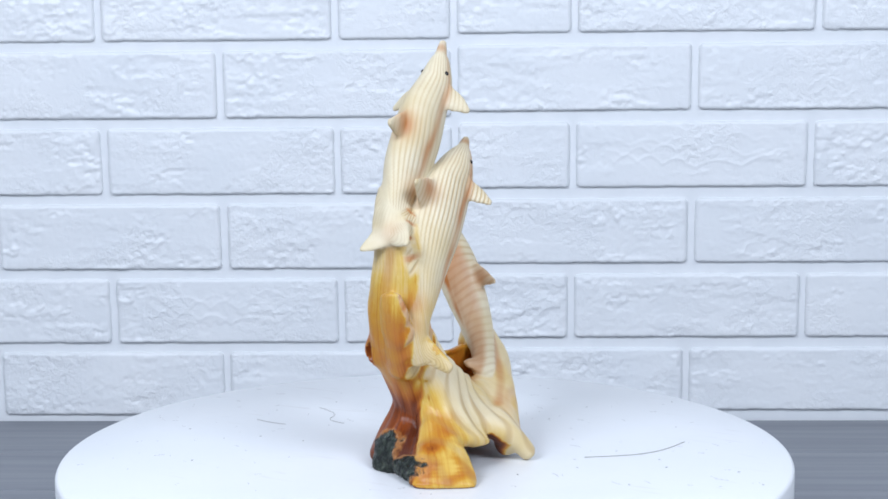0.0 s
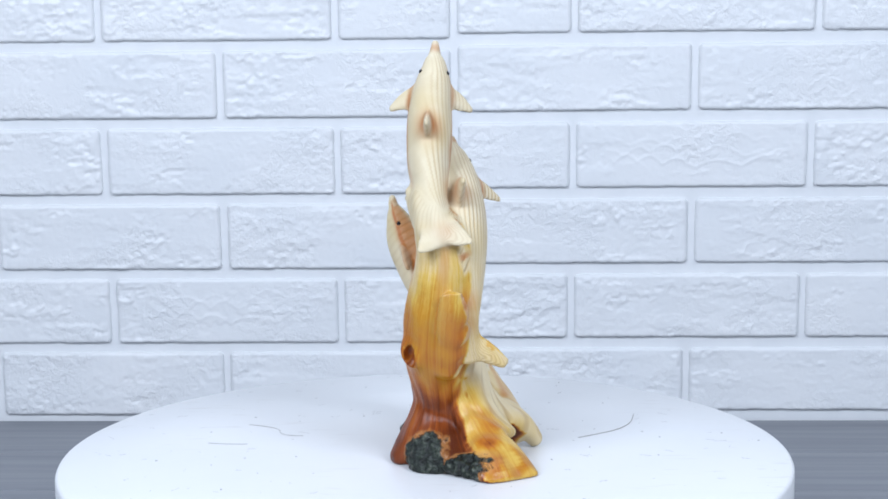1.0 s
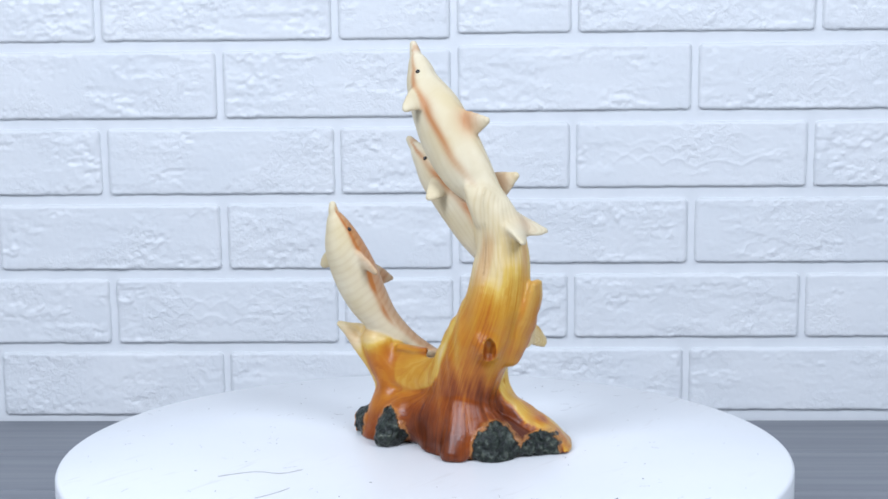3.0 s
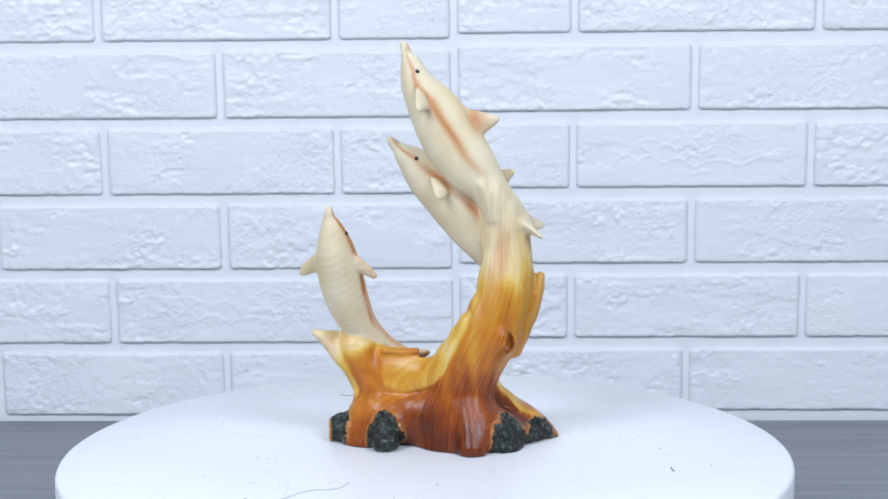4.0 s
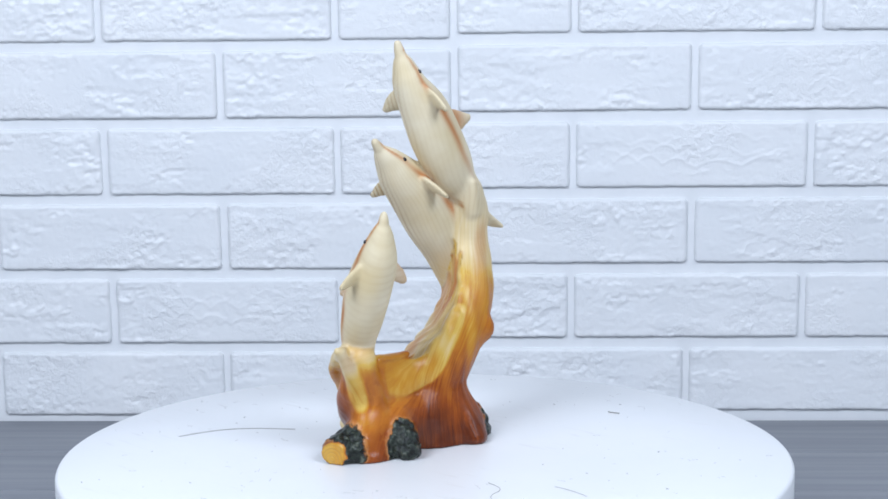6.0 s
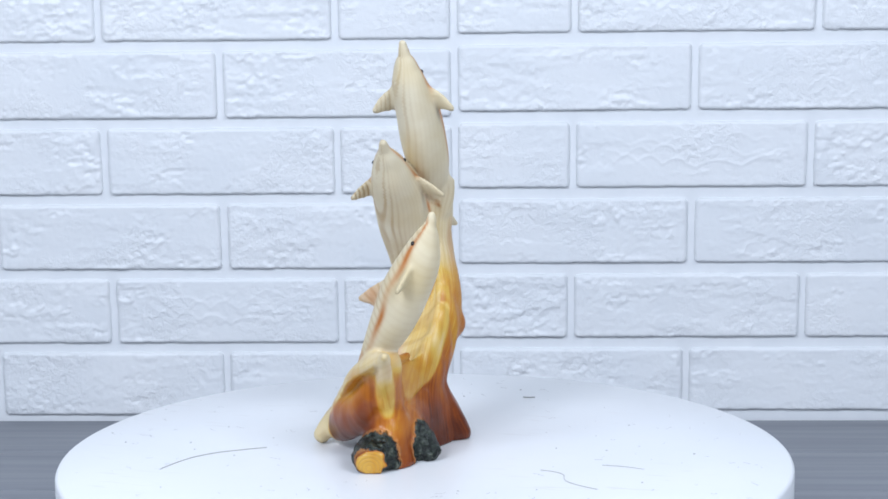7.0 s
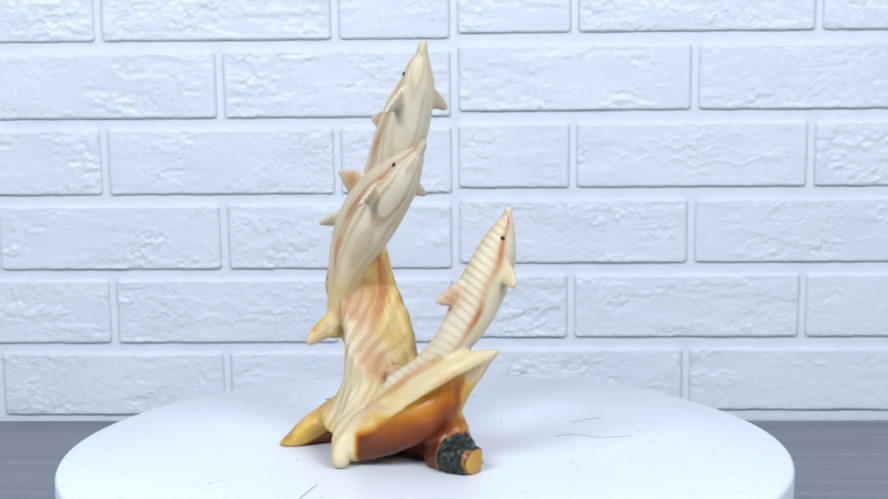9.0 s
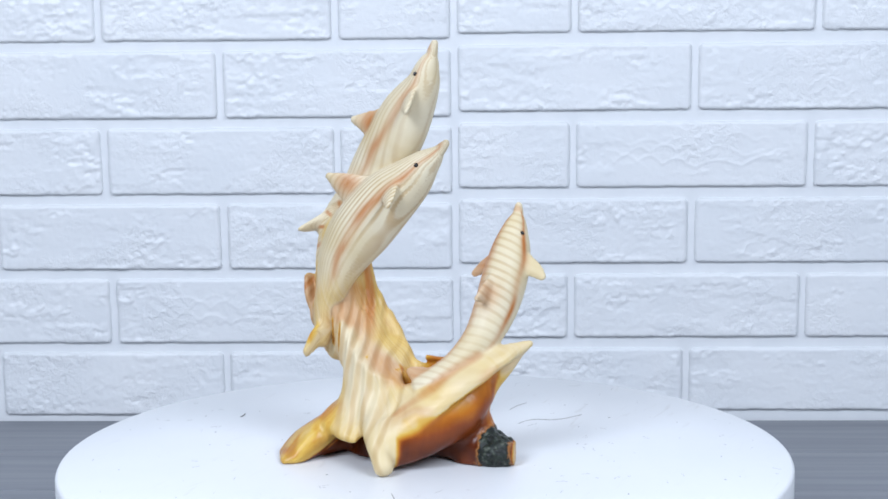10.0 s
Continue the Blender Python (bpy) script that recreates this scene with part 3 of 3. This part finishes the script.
def sample_figurine(pts, fields):
    """Distance to the figurine's surface at points (mm), and the masks for its paint where asked."""
    n = len(pts)
    far = 12.0
    bodies = [np.full(n, far, np.float32) for _ in range(3)]
    info = [[np.zeros(n, np.float32) for _ in range(3)] for _ in range(3)]
    wood = np.full(n, far, np.float32)
    fin_mask = np.zeros(n, np.float32)

    def near(path):
        lo = (path[:, :3] - path[:, 3:].max(1)[:, None]).min(0) - far
        hi = (path[:, :3] + path[:, 3:].max(1)[:, None]).max(0) + far
        return np.where(((pts > lo) & (pts < hi)).all(1))[0]

    carved = np.full(n, far, np.float32)
    for pieces, into in ((WOOD, wood), (CARVED, carved)):
        for number, (rows, side) in enumerate(pieces):
            path = spline(rows, 4)
            k = near(path)
            d = tube_distance(pts[k], path, side)[0]
            if number == 0:
                # the trunk and its fan are sliced to one slanting face
                q = pts[k]
                slice_at = np.interp(q[:, 2], [30, 44, 52, 68, 85, 95], [60, 20, 4, -13, -22, -25])
                d = -soft_union(-d, slice_at - q[:, 0] * 0.55 - q[:, 1] * 0.83, 2.5)
            into[k] = soft_union(into[k], np.minimum(d, far), 5.0)
    lead = wood - carved
    wood = soft_union(wood, carved, 3.5)
    hollow = np.sqrt((((pts - KNOT) / KNOT_R) ** 2).sum(1)) - 1
    wood = np.maximum(wood, -hollow * 4.0)
    for x, y, z, a, b, c in HOLLOWS:
        e = np.sqrt((((pts - (x, y, z)) / (a, b, c)) ** 2).sum(1)) - 1
        wood = -soft_union(-wood, np.maximum(e * 12, -far), 4.0)
    # carved furrows down the wood
    k = np.where(wood < 6)[0]
    q = pts[k]
    ang = np.arctan2(q[:, 1] + 25, q[:, 0] - 10)
    furrow = np.sin(ang * 13 + q[:, 2] * 0.05 + 1.6 * wobble(q, 0.09, 3)) * np.clip(0.6 + wobble(q, 0.07, 4), 0, 1)
    wood[k] += 0.38 * furrow * (1 + 0.5 * np.clip((q[:, 2] - 100) / 20, 0, 1)) + 0.22 * wobble(q, 0.35, 6)
    # deep wavy grooves down the pale fan
    pleat = np.arctan2(q[:, 1] + 36, 150 - q[:, 2])
    fanned = np.clip((q[:, 0] - 14) / 8, 0, 1) * np.clip((q[:, 2] - 16) / 16, 0, 1) * np.clip((92 - q[:, 2]) / 14, 0, 1) * np.clip((8 - q[:, 1]) / 10, 0, 1)
    wood[k] += 0.85 * fanned * np.sin(pleat * 88 + 2.6 * wobble(q, 0.07, 15)) * np.clip(0.75 + 0.6 * wobble(q, 0.06, 16), 0.1, 1.3)
    bark = np.zeros(n, np.float32)
    for x, y, z, a, b, c in BARK:
        e = np.sqrt((((pts - (x, y, z)) / (a, b, c)) ** 2).sum(1))
        bark = np.maximum(bark, np.clip(1.5 - e, 0, 1))
    k = np.where((bark > 0.4) & (wood < 6))[0]
    wood[k] += 0.7 * wobble(pts[k], 1.1, 8) - 0.5
    # the cut end of one root
    wood = np.maximum(wood, np.where(pts[:, 2] < 20, pts[:, 1] - 62.0 - 0.25 * (pts[:, 0] - 15), -99))

    for j, (rows, side) in enumerate(((DOLPHIN_1, SIDE_1), (DOLPHIN_2, SIDE_2), (DOLPHIN_3, SIDE_3))):
        path = spline(rows, 8)
        k = near(path)
        d, s, lat, acr = tube_distance(pts[k], path, side)
        # the slit of the mouth
        slit = 0.5 * np.exp(-((acr / (np.hypot(lat, acr) + 1e-6) + 0.12) / 0.10) ** 2) * np.clip((0.19 - s) / 0.03, 0, 1) * (np.abs(d) < 3)
        bodies[j][k] = np.minimum(d + slit, far)
        for slot, value in zip(info[j], (s, lat, acr)):
            slot[k] = value
    for rows, side, j in FINS:
        path = spline(rows, 4)
        k = near(path)
        d, s, lat, acr = tube_distance(pts[k], path, side)
        m = np.clip(1 - d / 3, 0, 1)
        fin_mask[k] = np.maximum(fin_mask[k], m * (0.3 + 0.7 * (1 - s)))
        bodies[j][k] = soft_union(bodies[j][k], np.minimum(d, far), 2.4)
    animal = np.minimum(np.minimum(bodies[0], bodies[1]), bodies[2])
    whole = soft_union(wood, animal, 3.0 + 4.5 * np.clip((pts[:, 2] - 118) / 18, 0, 1))
    whole = np.maximum(whole, -pts[:, 2])
    if not fields:
        return whole
    return whole, wood, animal, bodies, info, lead, bark


def surface_net(field, low, cell):
    """Vertices and quads of the zero surface of a grid of distances."""
    inside = field < 0
    nx, ny, nz = field.shape
    total, count = np.zeros((nx - 1, ny - 1, nz - 1, 3), np.float32), np.zeros((nx - 1, ny - 1, nz - 1), np.int32)
    corners = [(i, j, k) for i in (0, 1) for j in (0, 1) for k in (0, 1)]

    def cut(c):
        return (slice(c[0], nx - 1 + c[0]), slice(c[1], ny - 1 + c[1]), slice(c[2], nz - 1 + c[2]))

    for a in corners:
        for axis in range(3):
            if a[axis]:
                continue
            b = tuple(1 if q == axis else a[q] for q in range(3))
            fa, fb = field[cut(a)], field[cut(b)]
            cross = inside[cut(a)] != inside[cut(b)]
            t = np.where(cross, fa / np.where(cross, fa - fb, 1), 0)
            for q in range(3):
                total[..., q] += np.where(cross, a[q] + (t if q == axis else 0), 0)
            count += cross
    live = count > 0
    index = np.full(count.shape, -1, np.int64)
    index[live] = np.arange(live.sum())
    base = np.argwhere(live)
    verts = (base + total[live] / count[live][:, None]) * cell + low
    quads = []
    for axis in range(3):
        u, v = (axis + 1) % 3, (axis + 2) % 3
        n = [nx, ny, nz]
        sl0, sl1 = [slice(1, m - 1) for m in n], [slice(1, m - 1) for m in n]
        sl0[axis], sl1[axis] = slice(0, n[axis] - 1), slice(1, n[axis])
        a, b = inside[tuple(sl0)], inside[tuple(sl1)]
        for flip, pick in ((False, a & ~b), (True, ~a & b)):
            at = np.argwhere(pick)
            for q in range(3):
                if q != axis:
                    at[:, q] += 1
            ring = []
            for du, dv in ((0, 0), (-1, 0), (-1, -1), (0, -1)):
                c = at.copy()
                c[:, u] += du
                c[:, v] += dv
                ring.append(index[c[:, 0], c[:, 1], c[:, 2]])
            ring = np.stack(ring, 1)
            quads.append(ring[:, ::-1] if flip else ring)
    return verts, np.vstack(quads)


def smooth_step(x, lo, hi):
    t = np.clip((x - lo) / (hi - lo), 0, 1)
    return t * t * (3 - 2 * t)


def build_figurine():
    axes = [LOW[q] / MM + np.arange(SIZE[q]) * CELL / MM for q in range(3)]
    # a coarse pass finds where the surface runs, a fine pass follows it
    step = 4
    g = np.stack(np.meshgrid(*[a[::step] + 0.5 * (step - 1) * CELL / MM for a in axes], indexing="ij"), -1)
    rough = sample_figurine(g.reshape(-1, 3), False).reshape(g.shape[:3])
    field = rough.repeat(step, 0).repeat(step, 1).repeat(step, 2)[:SIZE[0], :SIZE[1], :SIZE[2]].copy()
    todo = np.argwhere(np.abs(field) < 5.2)
    for part_of in np.array_split(todo, 4):
        pts = np.stack([axes[q][part_of[:, q]] for q in range(3)], 1)
        field[part_of[:, 0], part_of[:, 1], part_of[:, 2]] = sample_figurine(pts, False)
    verts, quads = surface_net(field, LOW, CELL)
    p = verts / MM
    whole, wood, animal, bodies, info, lead, bark = sample_figurine(p, True)
    eps = 0.8
    normal = np.stack([sample_figurine(p + np.eye(3)[q] * eps, False) - whole for q in range(3)], 1)
    normal /= np.linalg.norm(normal, axis=1)[:, None] + 1e-9
    x, y, z = p.T
    w1, w2 = wobble(p, 0.06, 11), wobble(p, 0.2, 12)
    on_animal = smooth_step(wood - animal, -1.0, 2.0)
    # carved pieces are pale on their upper side, the rest is stained
    facing = normal[:, 0] * 0.8 + normal[:, 2] * 0.6
    pale = smooth_step(lead + 2.0 * w2, -1.5, 2.5) * smooth_step(facing + 0.15 * w2, -0.35, 0.05)
    pale = np.maximum(pale, smooth_step(0.85 * normal[:, 0] + 0.5 * normal[:, 1] + 0.15 * w2, 0.1, 0.45) * smooth_step(z, 38, 54) * smooth_step(-y, -14, 0))
    toe = np.exp(-(((x - 63) / 12) ** 2 + (y / 11) ** 2))
    pale = np.maximum(pale, smooth_step(toe, 0.25, 0.6))
    cup = smooth_step(z + 0.25 * (y - 40) + 3 * w2, 46, 62) * smooth_step(y, 22, 36)
    pale = np.maximum(pale, 0.85 * cup)
    ridge = smooth_step(2.5 - tube_distance(p, spline([(4.4, 63, 65.5, 3, 3), (7.5, 55, 54, 4.4, 4.4), (10.5, 45, 38, 4, 3.6), (10.5, 41, 26, 2, 1.6)], 4), (1, 0, 0))[0] + 0.8 * w2, 0, 2.5)
    lip = smooth_step(3.2 - tube_distance(p, spline([(7, 22, 46, 9, 3), (4, 8, 44, 9, 3), (1.6, -4, 48, 6.5, 3), (-1.6, -13, 58, 5, 3), (-3.5, -20, 69, 4, 3), (-4, -26, 80, 2.5, 3)], 4), (0.25, 0, 1))[0] + 0.6 * w2, 0, 2)
    stain = np.interp(z + 6 * w1 + 2.5 * w2 + 27 * smooth_step(y, -6, 28) * smooth_step(z, 4, 22), [0, 14, 34, 50, 66, 88, 106, 124, 140, 152], [0.97, 0.94, 0.84, 0.68, 0.54, 0.40, 0.28, 0.17, 0.09, 0.05]) - 0.16 * smooth_step(y, 14, 34) * smooth_step(34 - z, 0, 14) + 0.10 * wobble(p, 0.09, 41) * smooth_step(z, 6, 20)
    _, flow_s, flow_u, flow_v = tube_distance(p, spline(TRUNK, 4), (1, 0, 0))
    flow = np.arctan2(flow_v, -flow_u)
    turn = np.arctan2(y + 28, x - 10)
    stain = stain + (0.075 * np.sin(turn * 5 + 1.7 * w1 + 0.01 * z) + 0.05 * np.sin(turn * 13 + 2.2 * w1)) * smooth_step(z, 20, 45) * smooth_step(stain, 0.1, 0.3)
    inner = smooth_step(x - 14 + 0.3 * (40 - z), 0, 14) * smooth_step(y, -2, 12)
    stain = stain + (np.interp(z + 4 * w1 + 2 * w2 - 0.5 * (y - 25), [-8, 10, 22, 34, 50], [1.0, 0.97, 0.86, 0.56, 0.24]) - stain) * inner
    pale = pale * (1 - smooth_step(y, 2, 9) * (1 - np.maximum(cup * 0.85, smooth_step(0.45 * normal[:, 0] + 0.9 * normal[:, 2] + 0.1 * w2, -0.15, 0.25))) * (1 - smooth_step(toe, 0.25, 0.6)))
    stain = stain + (0.16 + 0.05 * w2 - stain) * 0.85 * ridge
    stain = stain + (np.interp(y, [-25, -5, 8, 22], [0.16, 0.2, 0.34, 0.46]) + 0.06 * w2 - stain) * 0.8 * lip
    stain = stain * (1 - 0.95 * pale) * (1 - on_animal)
    stain = np.maximum(stain, 0.2 * pale * (1 - on_animal) * smooth_step(40 - z + 6 * w1, 0, 26) * (1 - smooth_step(toe, 0.2, 0.5)))
    stain = np.maximum(stain, (0.10 + 0.05 * w1 + 0.03 * w2) * pale * (1 - on_animal) * smooth_step(142 - z, 0, 24))
    stain = np.maximum(stain, (0.30 + 0.08 * w2) * pale * (1 - on_animal) * smooth_step(-y, 30, 46) * smooth_step(62 - z, 0, 22))
    stain = stain + 0.1 * pale * (1 - on_animal) * smooth_step(22 - x, 0, 10) * smooth_step(z, 40, 55) * (1 - smooth_step(y, 15, 30))
    rootglow = np.exp(-(((x - 46) / 18) ** 2 + ((y + 62) / 15) ** 2))
    stain = np.where(pale > 0.3, np.maximum(stain, 0.42 * smooth_step(rootglow, 0.15, 0.8) * (0.8 + 0.6 * w2)), stain)
    crest = smooth_step(rootglow, 0.1, 0.5) * smooth_step(normal[:, 2] + 0.35 * wobble(p, 0.25, 44), 0.35, 0.8) * pale
    stain = stain + 0.3 * crest * np.clip(0.5 + wobble(p, 0.3, 45), 0, 1)
    knot_r = np.sqrt((((p - KNOT) / KNOT_R) ** 2).sum(1))
    stain = np.maximum(stain, 0.78 * smooth_step(1.25 - knot_r, 0, 0.25))
    stain = np.maximum(stain, on_animal * (bodies[1] < 2) * 0.13 * smooth_step(120 - z, 0, 30))
    blush = np.zeros(len(p))
    fan = np.arctan2(y + 36, 132 - z)
    pleat = (np.arctan2(y + 36, 150 - z) * 88 + 2.6 * wobble(p, 0.07, 15)) / 6.2832 - 0.3
    upper = smooth_step(z + 4 * w1, 92, 114) * (1 - pale)
    grain = np.where(upper > 0.5, (np.arctan2(y + 46, x - 9) * 15 + 1.2 * w2 + 0.03 * z) / 3.0, np.where(y > 6, (p @ np.array((0.5, 0.1, 0.86)) + 1.6 * w1) / 3.4, pleat))
    depth = np.maximum((1.0 - 0.75 * smooth_step(y, 2, 8)) * pale * (1 - smooth_step(upper, 0.2, 0.45)), 0.25 * smooth_step(upper, 0.55, 0.85))
    depth = depth * smooth_step(np.abs(y - 6), 0.5, 3.5) * (1 - on_animal)
    for j in range(3):
        s, lat, acr = info[j]
        mine = smooth_step(np.minimum.reduce([bodies[i] for i in range(3) if i != j]) - bodies[j], -0.5, 1.0) * on_animal
        r = np.hypot(lat, acr) + 1e-6
        b = acr / r
        stripe = np.exp(-((b - (0.16, 0.16, 0.04)[j] - 0.14 * w1 - 0.07 * w2) / 0.17) ** 2) * smooth_step(s, 0.02, 0.1) * (1 - smooth_step(s, 0.6, 0.85)) * np.clip(0.85 + 0.5 * wobble(p, 0.16, 31 + j), 0.35, 1)
        snout = np.exp(-((s - 0.07) / 0.05) ** 2) * smooth_step(b, 0.0, 0.5) * 0.5
        on_body = 1 - smooth_step(r, 1.06, 1.28)
        stripe, snout = stripe * on_body, snout * on_body
        tint = np.maximum(stripe * (0.8, 0.8, 1.1)[j], snout)
        if j == 2:
            tint = np.maximum(tint, 0.6 * smooth_step(-lat, -0.1, 0.5) * smooth_step(b, -0.2, 0.3) * smooth_step(s, 0.05, 0.2) * (0.8 + 0.3 * w1))
        blush = np.maximum(blush, mine * np.clip(tint, 0, 1))
        own = ((12.5, 17.0, 0)[j] * (0.8 * acr - 0.7 * lat) - 0.1 * z + 1.4 * w1) / 2.7 if j < 2 else (p @ np.array((0.62, -0.2, -0.76)) + 1.2 * w1) / 4.6
        deep = (0.6, 1.0)[j] * (0.13 + 0.87 * smooth_step(lat, -0.4, 0.4)) if j < 2 else 0.12 + 0.42 * smooth_step(b, -0.1, 0.4)
        grain = np.where(mine > 0.5, own, grain)
        depth = np.where(mine > 0.5, deep * (0.85 + 0.3 * w1) * smooth_step(mine, 0.6, 0.98), depth)
    for c, r, k in (((3.6, -30, 194), 7.5, 1.25), ((21, -37, 158), 7.5, 1.25), ((18, 44.4, 97), 7.5, 1.1), ((12, -58, 134), 6, 0.7), ((22, -49, 80), 7, 0.9), ((24, -57, 95), 7, 0.8), ((24, -58, 86), 6, 0.8)):
        blush = np.maximum(blush, k * np.exp(-((p - c) ** 2).sum(1) / r ** 2) * (0.75 + 0.3 * w2))
    seam = tube_distance(p, spline([(46, 4, 30, 1, 1), (39, 16, 39, 1.4, 1.4), (30, 30, 52, 1.8, 1.8), (22, 42, 63, 1.4, 1.4)], 4), (1, 0, 0))[0]
    blush = np.maximum(blush, 0.6 * smooth_step(4.5 - seam + w2, 0, 3.5))
    blush = np.maximum(blush, 0.38 * smooth_step(np.sin(flow * 3 + 1.5 * w1 + 0.5), 0.4, 0.95) * smooth_step(z, 66, 88) * (1 - smooth_step(z, 122, 138)) * (1 - pale) * (1 - on_animal))
    streaks = smooth_step(np.sin(fan * 15 + 1.2 * w1 + 0.8), 0.45, 0.95) * pale * (1 - on_animal)
    blush = np.maximum(blush, streaks * 0.8 * smooth_step(z, 58, 84) * smooth_step(20 - y, 0, 20))
    blush = np.maximum(blush, 0.5 * pale * (1 - on_animal) * smooth_step(wobble(p, 0.11, 21), 0.05, 0.7) * smooth_step(z, 20, 40))
    end = smooth_step(y - 0.25 * (x - 15), 60.6, 61.6) * (z < 20)
    bark = bark * (1 - end)
    stain = stain * (1 - end) + 0.34 * end
    depth = np.maximum(depth, end)
    grain = np.where(end > 0.5, np.hypot(x - 15, z - 3) / 2.2, grain)
    me = bpy.data.meshes.new("figurine")
    sphere = eye_points()
    nv = len(verts)
    allv = np.vstack([verts] + [s[0] for s in sphere])
    faces = quads.tolist()
    eye_faces = []
    shift = nv
    for pts, fs in sphere:
        eye_faces += [[i + shift for i in f] for f in fs]
        shift += len(pts)
    me.from_pydata(allv.tolist(), [], faces + eye_faces)
    me.materials.append(M_RESIN)
    me.materials.append(M_EYE)
    which = np.zeros(len(me.polygons), np.int32)
    which[len(faces):] = 1
    me.polygons.foreach_set("material_index", which)
    me.polygons.foreach_set("use_smooth", np.ones(len(me.polygons), bool))
    pad = len(allv) - nv
    for name, values in (("stain", stain), ("blush", blush), ("grain", grain), ("grain_depth", np.clip(depth, 0, 1)), ("bark", bark * (1 - on_animal)), ("flow", flow), ("flow_length", flow_s), ("flow_depth", 1 - 0.85 * inner)):
        at = me.attributes.new(name, "FLOAT", "POINT")
        at.data.foreach_set("value", np.concatenate([values, np.zeros(pad)]).astype(np.float32))
    me.update()
    ob = new("figurine", me)
    return tagged(ob, "cream and amber carved-wood-effect resin figurine of three leaping dolphins on driftwood", "figurine")


def eye_points():
    out = []
    for e in EYES:
        bm = bmesh.new()
        bmesh.ops.create_uvsphere(bm, u_segments=12, v_segments=8, radius=1.45 * MM)
        # settle on the body's surface
        c = np.array(e, float)
        for _ in range(6):
            f = sample_figurine(c[None], False)[0]
            g = np.array([sample_figurine((c + np.eye(3)[q] * 0.5)[None], False)[0] - f for q in range(3)]) / 0.5
            c = c - g * (f + 0.55) / max(g.dot(g), 0.1)
        bm.verts.ensure_lookup_table()
        pts = np.array([tuple(v.co) for v in bm.verts]) + c * MM
        out.append((pts, [[v.index for v in f.verts] for f in bm.faces]))
        bm.free()
    return out


def build_fibres():
    """Hairs and dust specks that lie on the disc, and thin slivers that stand for its scratches."""
    made = []

    def fibre(points, r, label):
        cu = bpy.data.curves.new("fibre", "CURVE")
        cu.dimensions, cu.bevel_depth, cu.bevel_resolution = "3D", r, 1
        s = cu.splines.new("NURBS")
        s.points.add(len(points) - 1)
        for q, (a, b) in zip(s.points, points):
            q.co = (a, b, r * 0.9, 1)
        s.use_endpoint_u, s.order_u = True, 3
        cu.materials.append(M_HAIR)
        tmp = bpy.data.objects.new("fibre", cu)
        me = bpy.data.meshes.new_from_object(tmp)
        bpy.data.objects.remove(tmp)
        made.append(tagged(new("fibre", me), label, "fibre", "fibres on the disc"))

    fibre([(0.093, 0.021), (0.108, 0.031), (0.121, 0.042), (0.131, 0.060), (0.134, 0.080)], 0.00017, "long thin dark curved hair lying on the white disc")
    fibre([(-0.076, 0.031), (-0.084, 0.032), (-0.091, 0.037), (-0.092, 0.048), (-0.101, 0.056), (-0.113, 0.061)], 0.00012, "thin dark kinked hair lying on the white disc")
    fibre([(-0.108, 0.013), (-0.120, 0.012), (-0.132, 0.016)], 0.00011, "short pale grey hair lying on the white disc")
    fibre([(-0.028, -0.144), (-0.032, -0.1435), (-0.036, -0.1455)], 0.0003, "short dark fibre lying on the white disc")
    rng = random.Random(9)
    bm = bmesh.new()
    for _ in range(50):
        a, r = rng.uniform(0, 6.283), 0.205 * math.sqrt(rng.uniform(0.12, 1))
        s = rng.uniform(0.00018, 0.0005)
        bmesh.ops.create_icosphere(bm, subdivisions=1, radius=s, matrix=pose(r * math.cos(a), r * math.sin(a), s * 0.3, 0, 0, rng.uniform(0, 360)) @ Matrix.Diagonal((rng.uniform(1, 2.5), 1, 0.5, 1)))
    # scratches in the disc, added as thin grey slivers lying on it
    for _ in range(130):
        a, r, t0 = rng.uniform(0, 6.283), 0.205 * math.sqrt(rng.uniform(0.15, 1)), rng.uniform(0, 6.283)
        x, y, bend, ln = r * math.cos(a), r * math.sin(a), rng.uniform(-0.5, 0.5), rng.uniform(0.0006, 0.0030)
        for k in range(rng.randint(1, 3)):
            bmesh.ops.create_icosphere(bm, subdivisions=1, radius=0.00012, matrix=pose(x, y, 0.00008, 0, 0, math.degrees(t0)) @ Matrix.Diagonal((ln / 0.00024, 1, 0.6, 1)))
            x, y = x + ln * math.cos(t0), y + ln * math.sin(t0)
            t0 += bend
    made.append(tagged(new("dust", mesh_of("dust", bm, [M_SPECK])), "fine grey dust specks and scratch marks on the white disc", "dust", kind="stuff"))
    return made



# ---------- build ----------
build_room()
build_table()
disc = build_turntable()
figurine = build_figurine()
fibres = build_fibres()
build_wall()


def motions():
    times = [k * 0.5 for k in range(21)]
    walk(disc, [(t, pose(0, 0, -TABLE_Z, 0, 0, SPIN * (t - 1.0))) for t in times])
    for thing in (figurine, *fibres):
        walk(thing, [(t, pose(*AXIS, 0.0003 if thing is figurine else 0.0, 0, 0, SPIN * (t - 1.0))) for t in times])


motions()
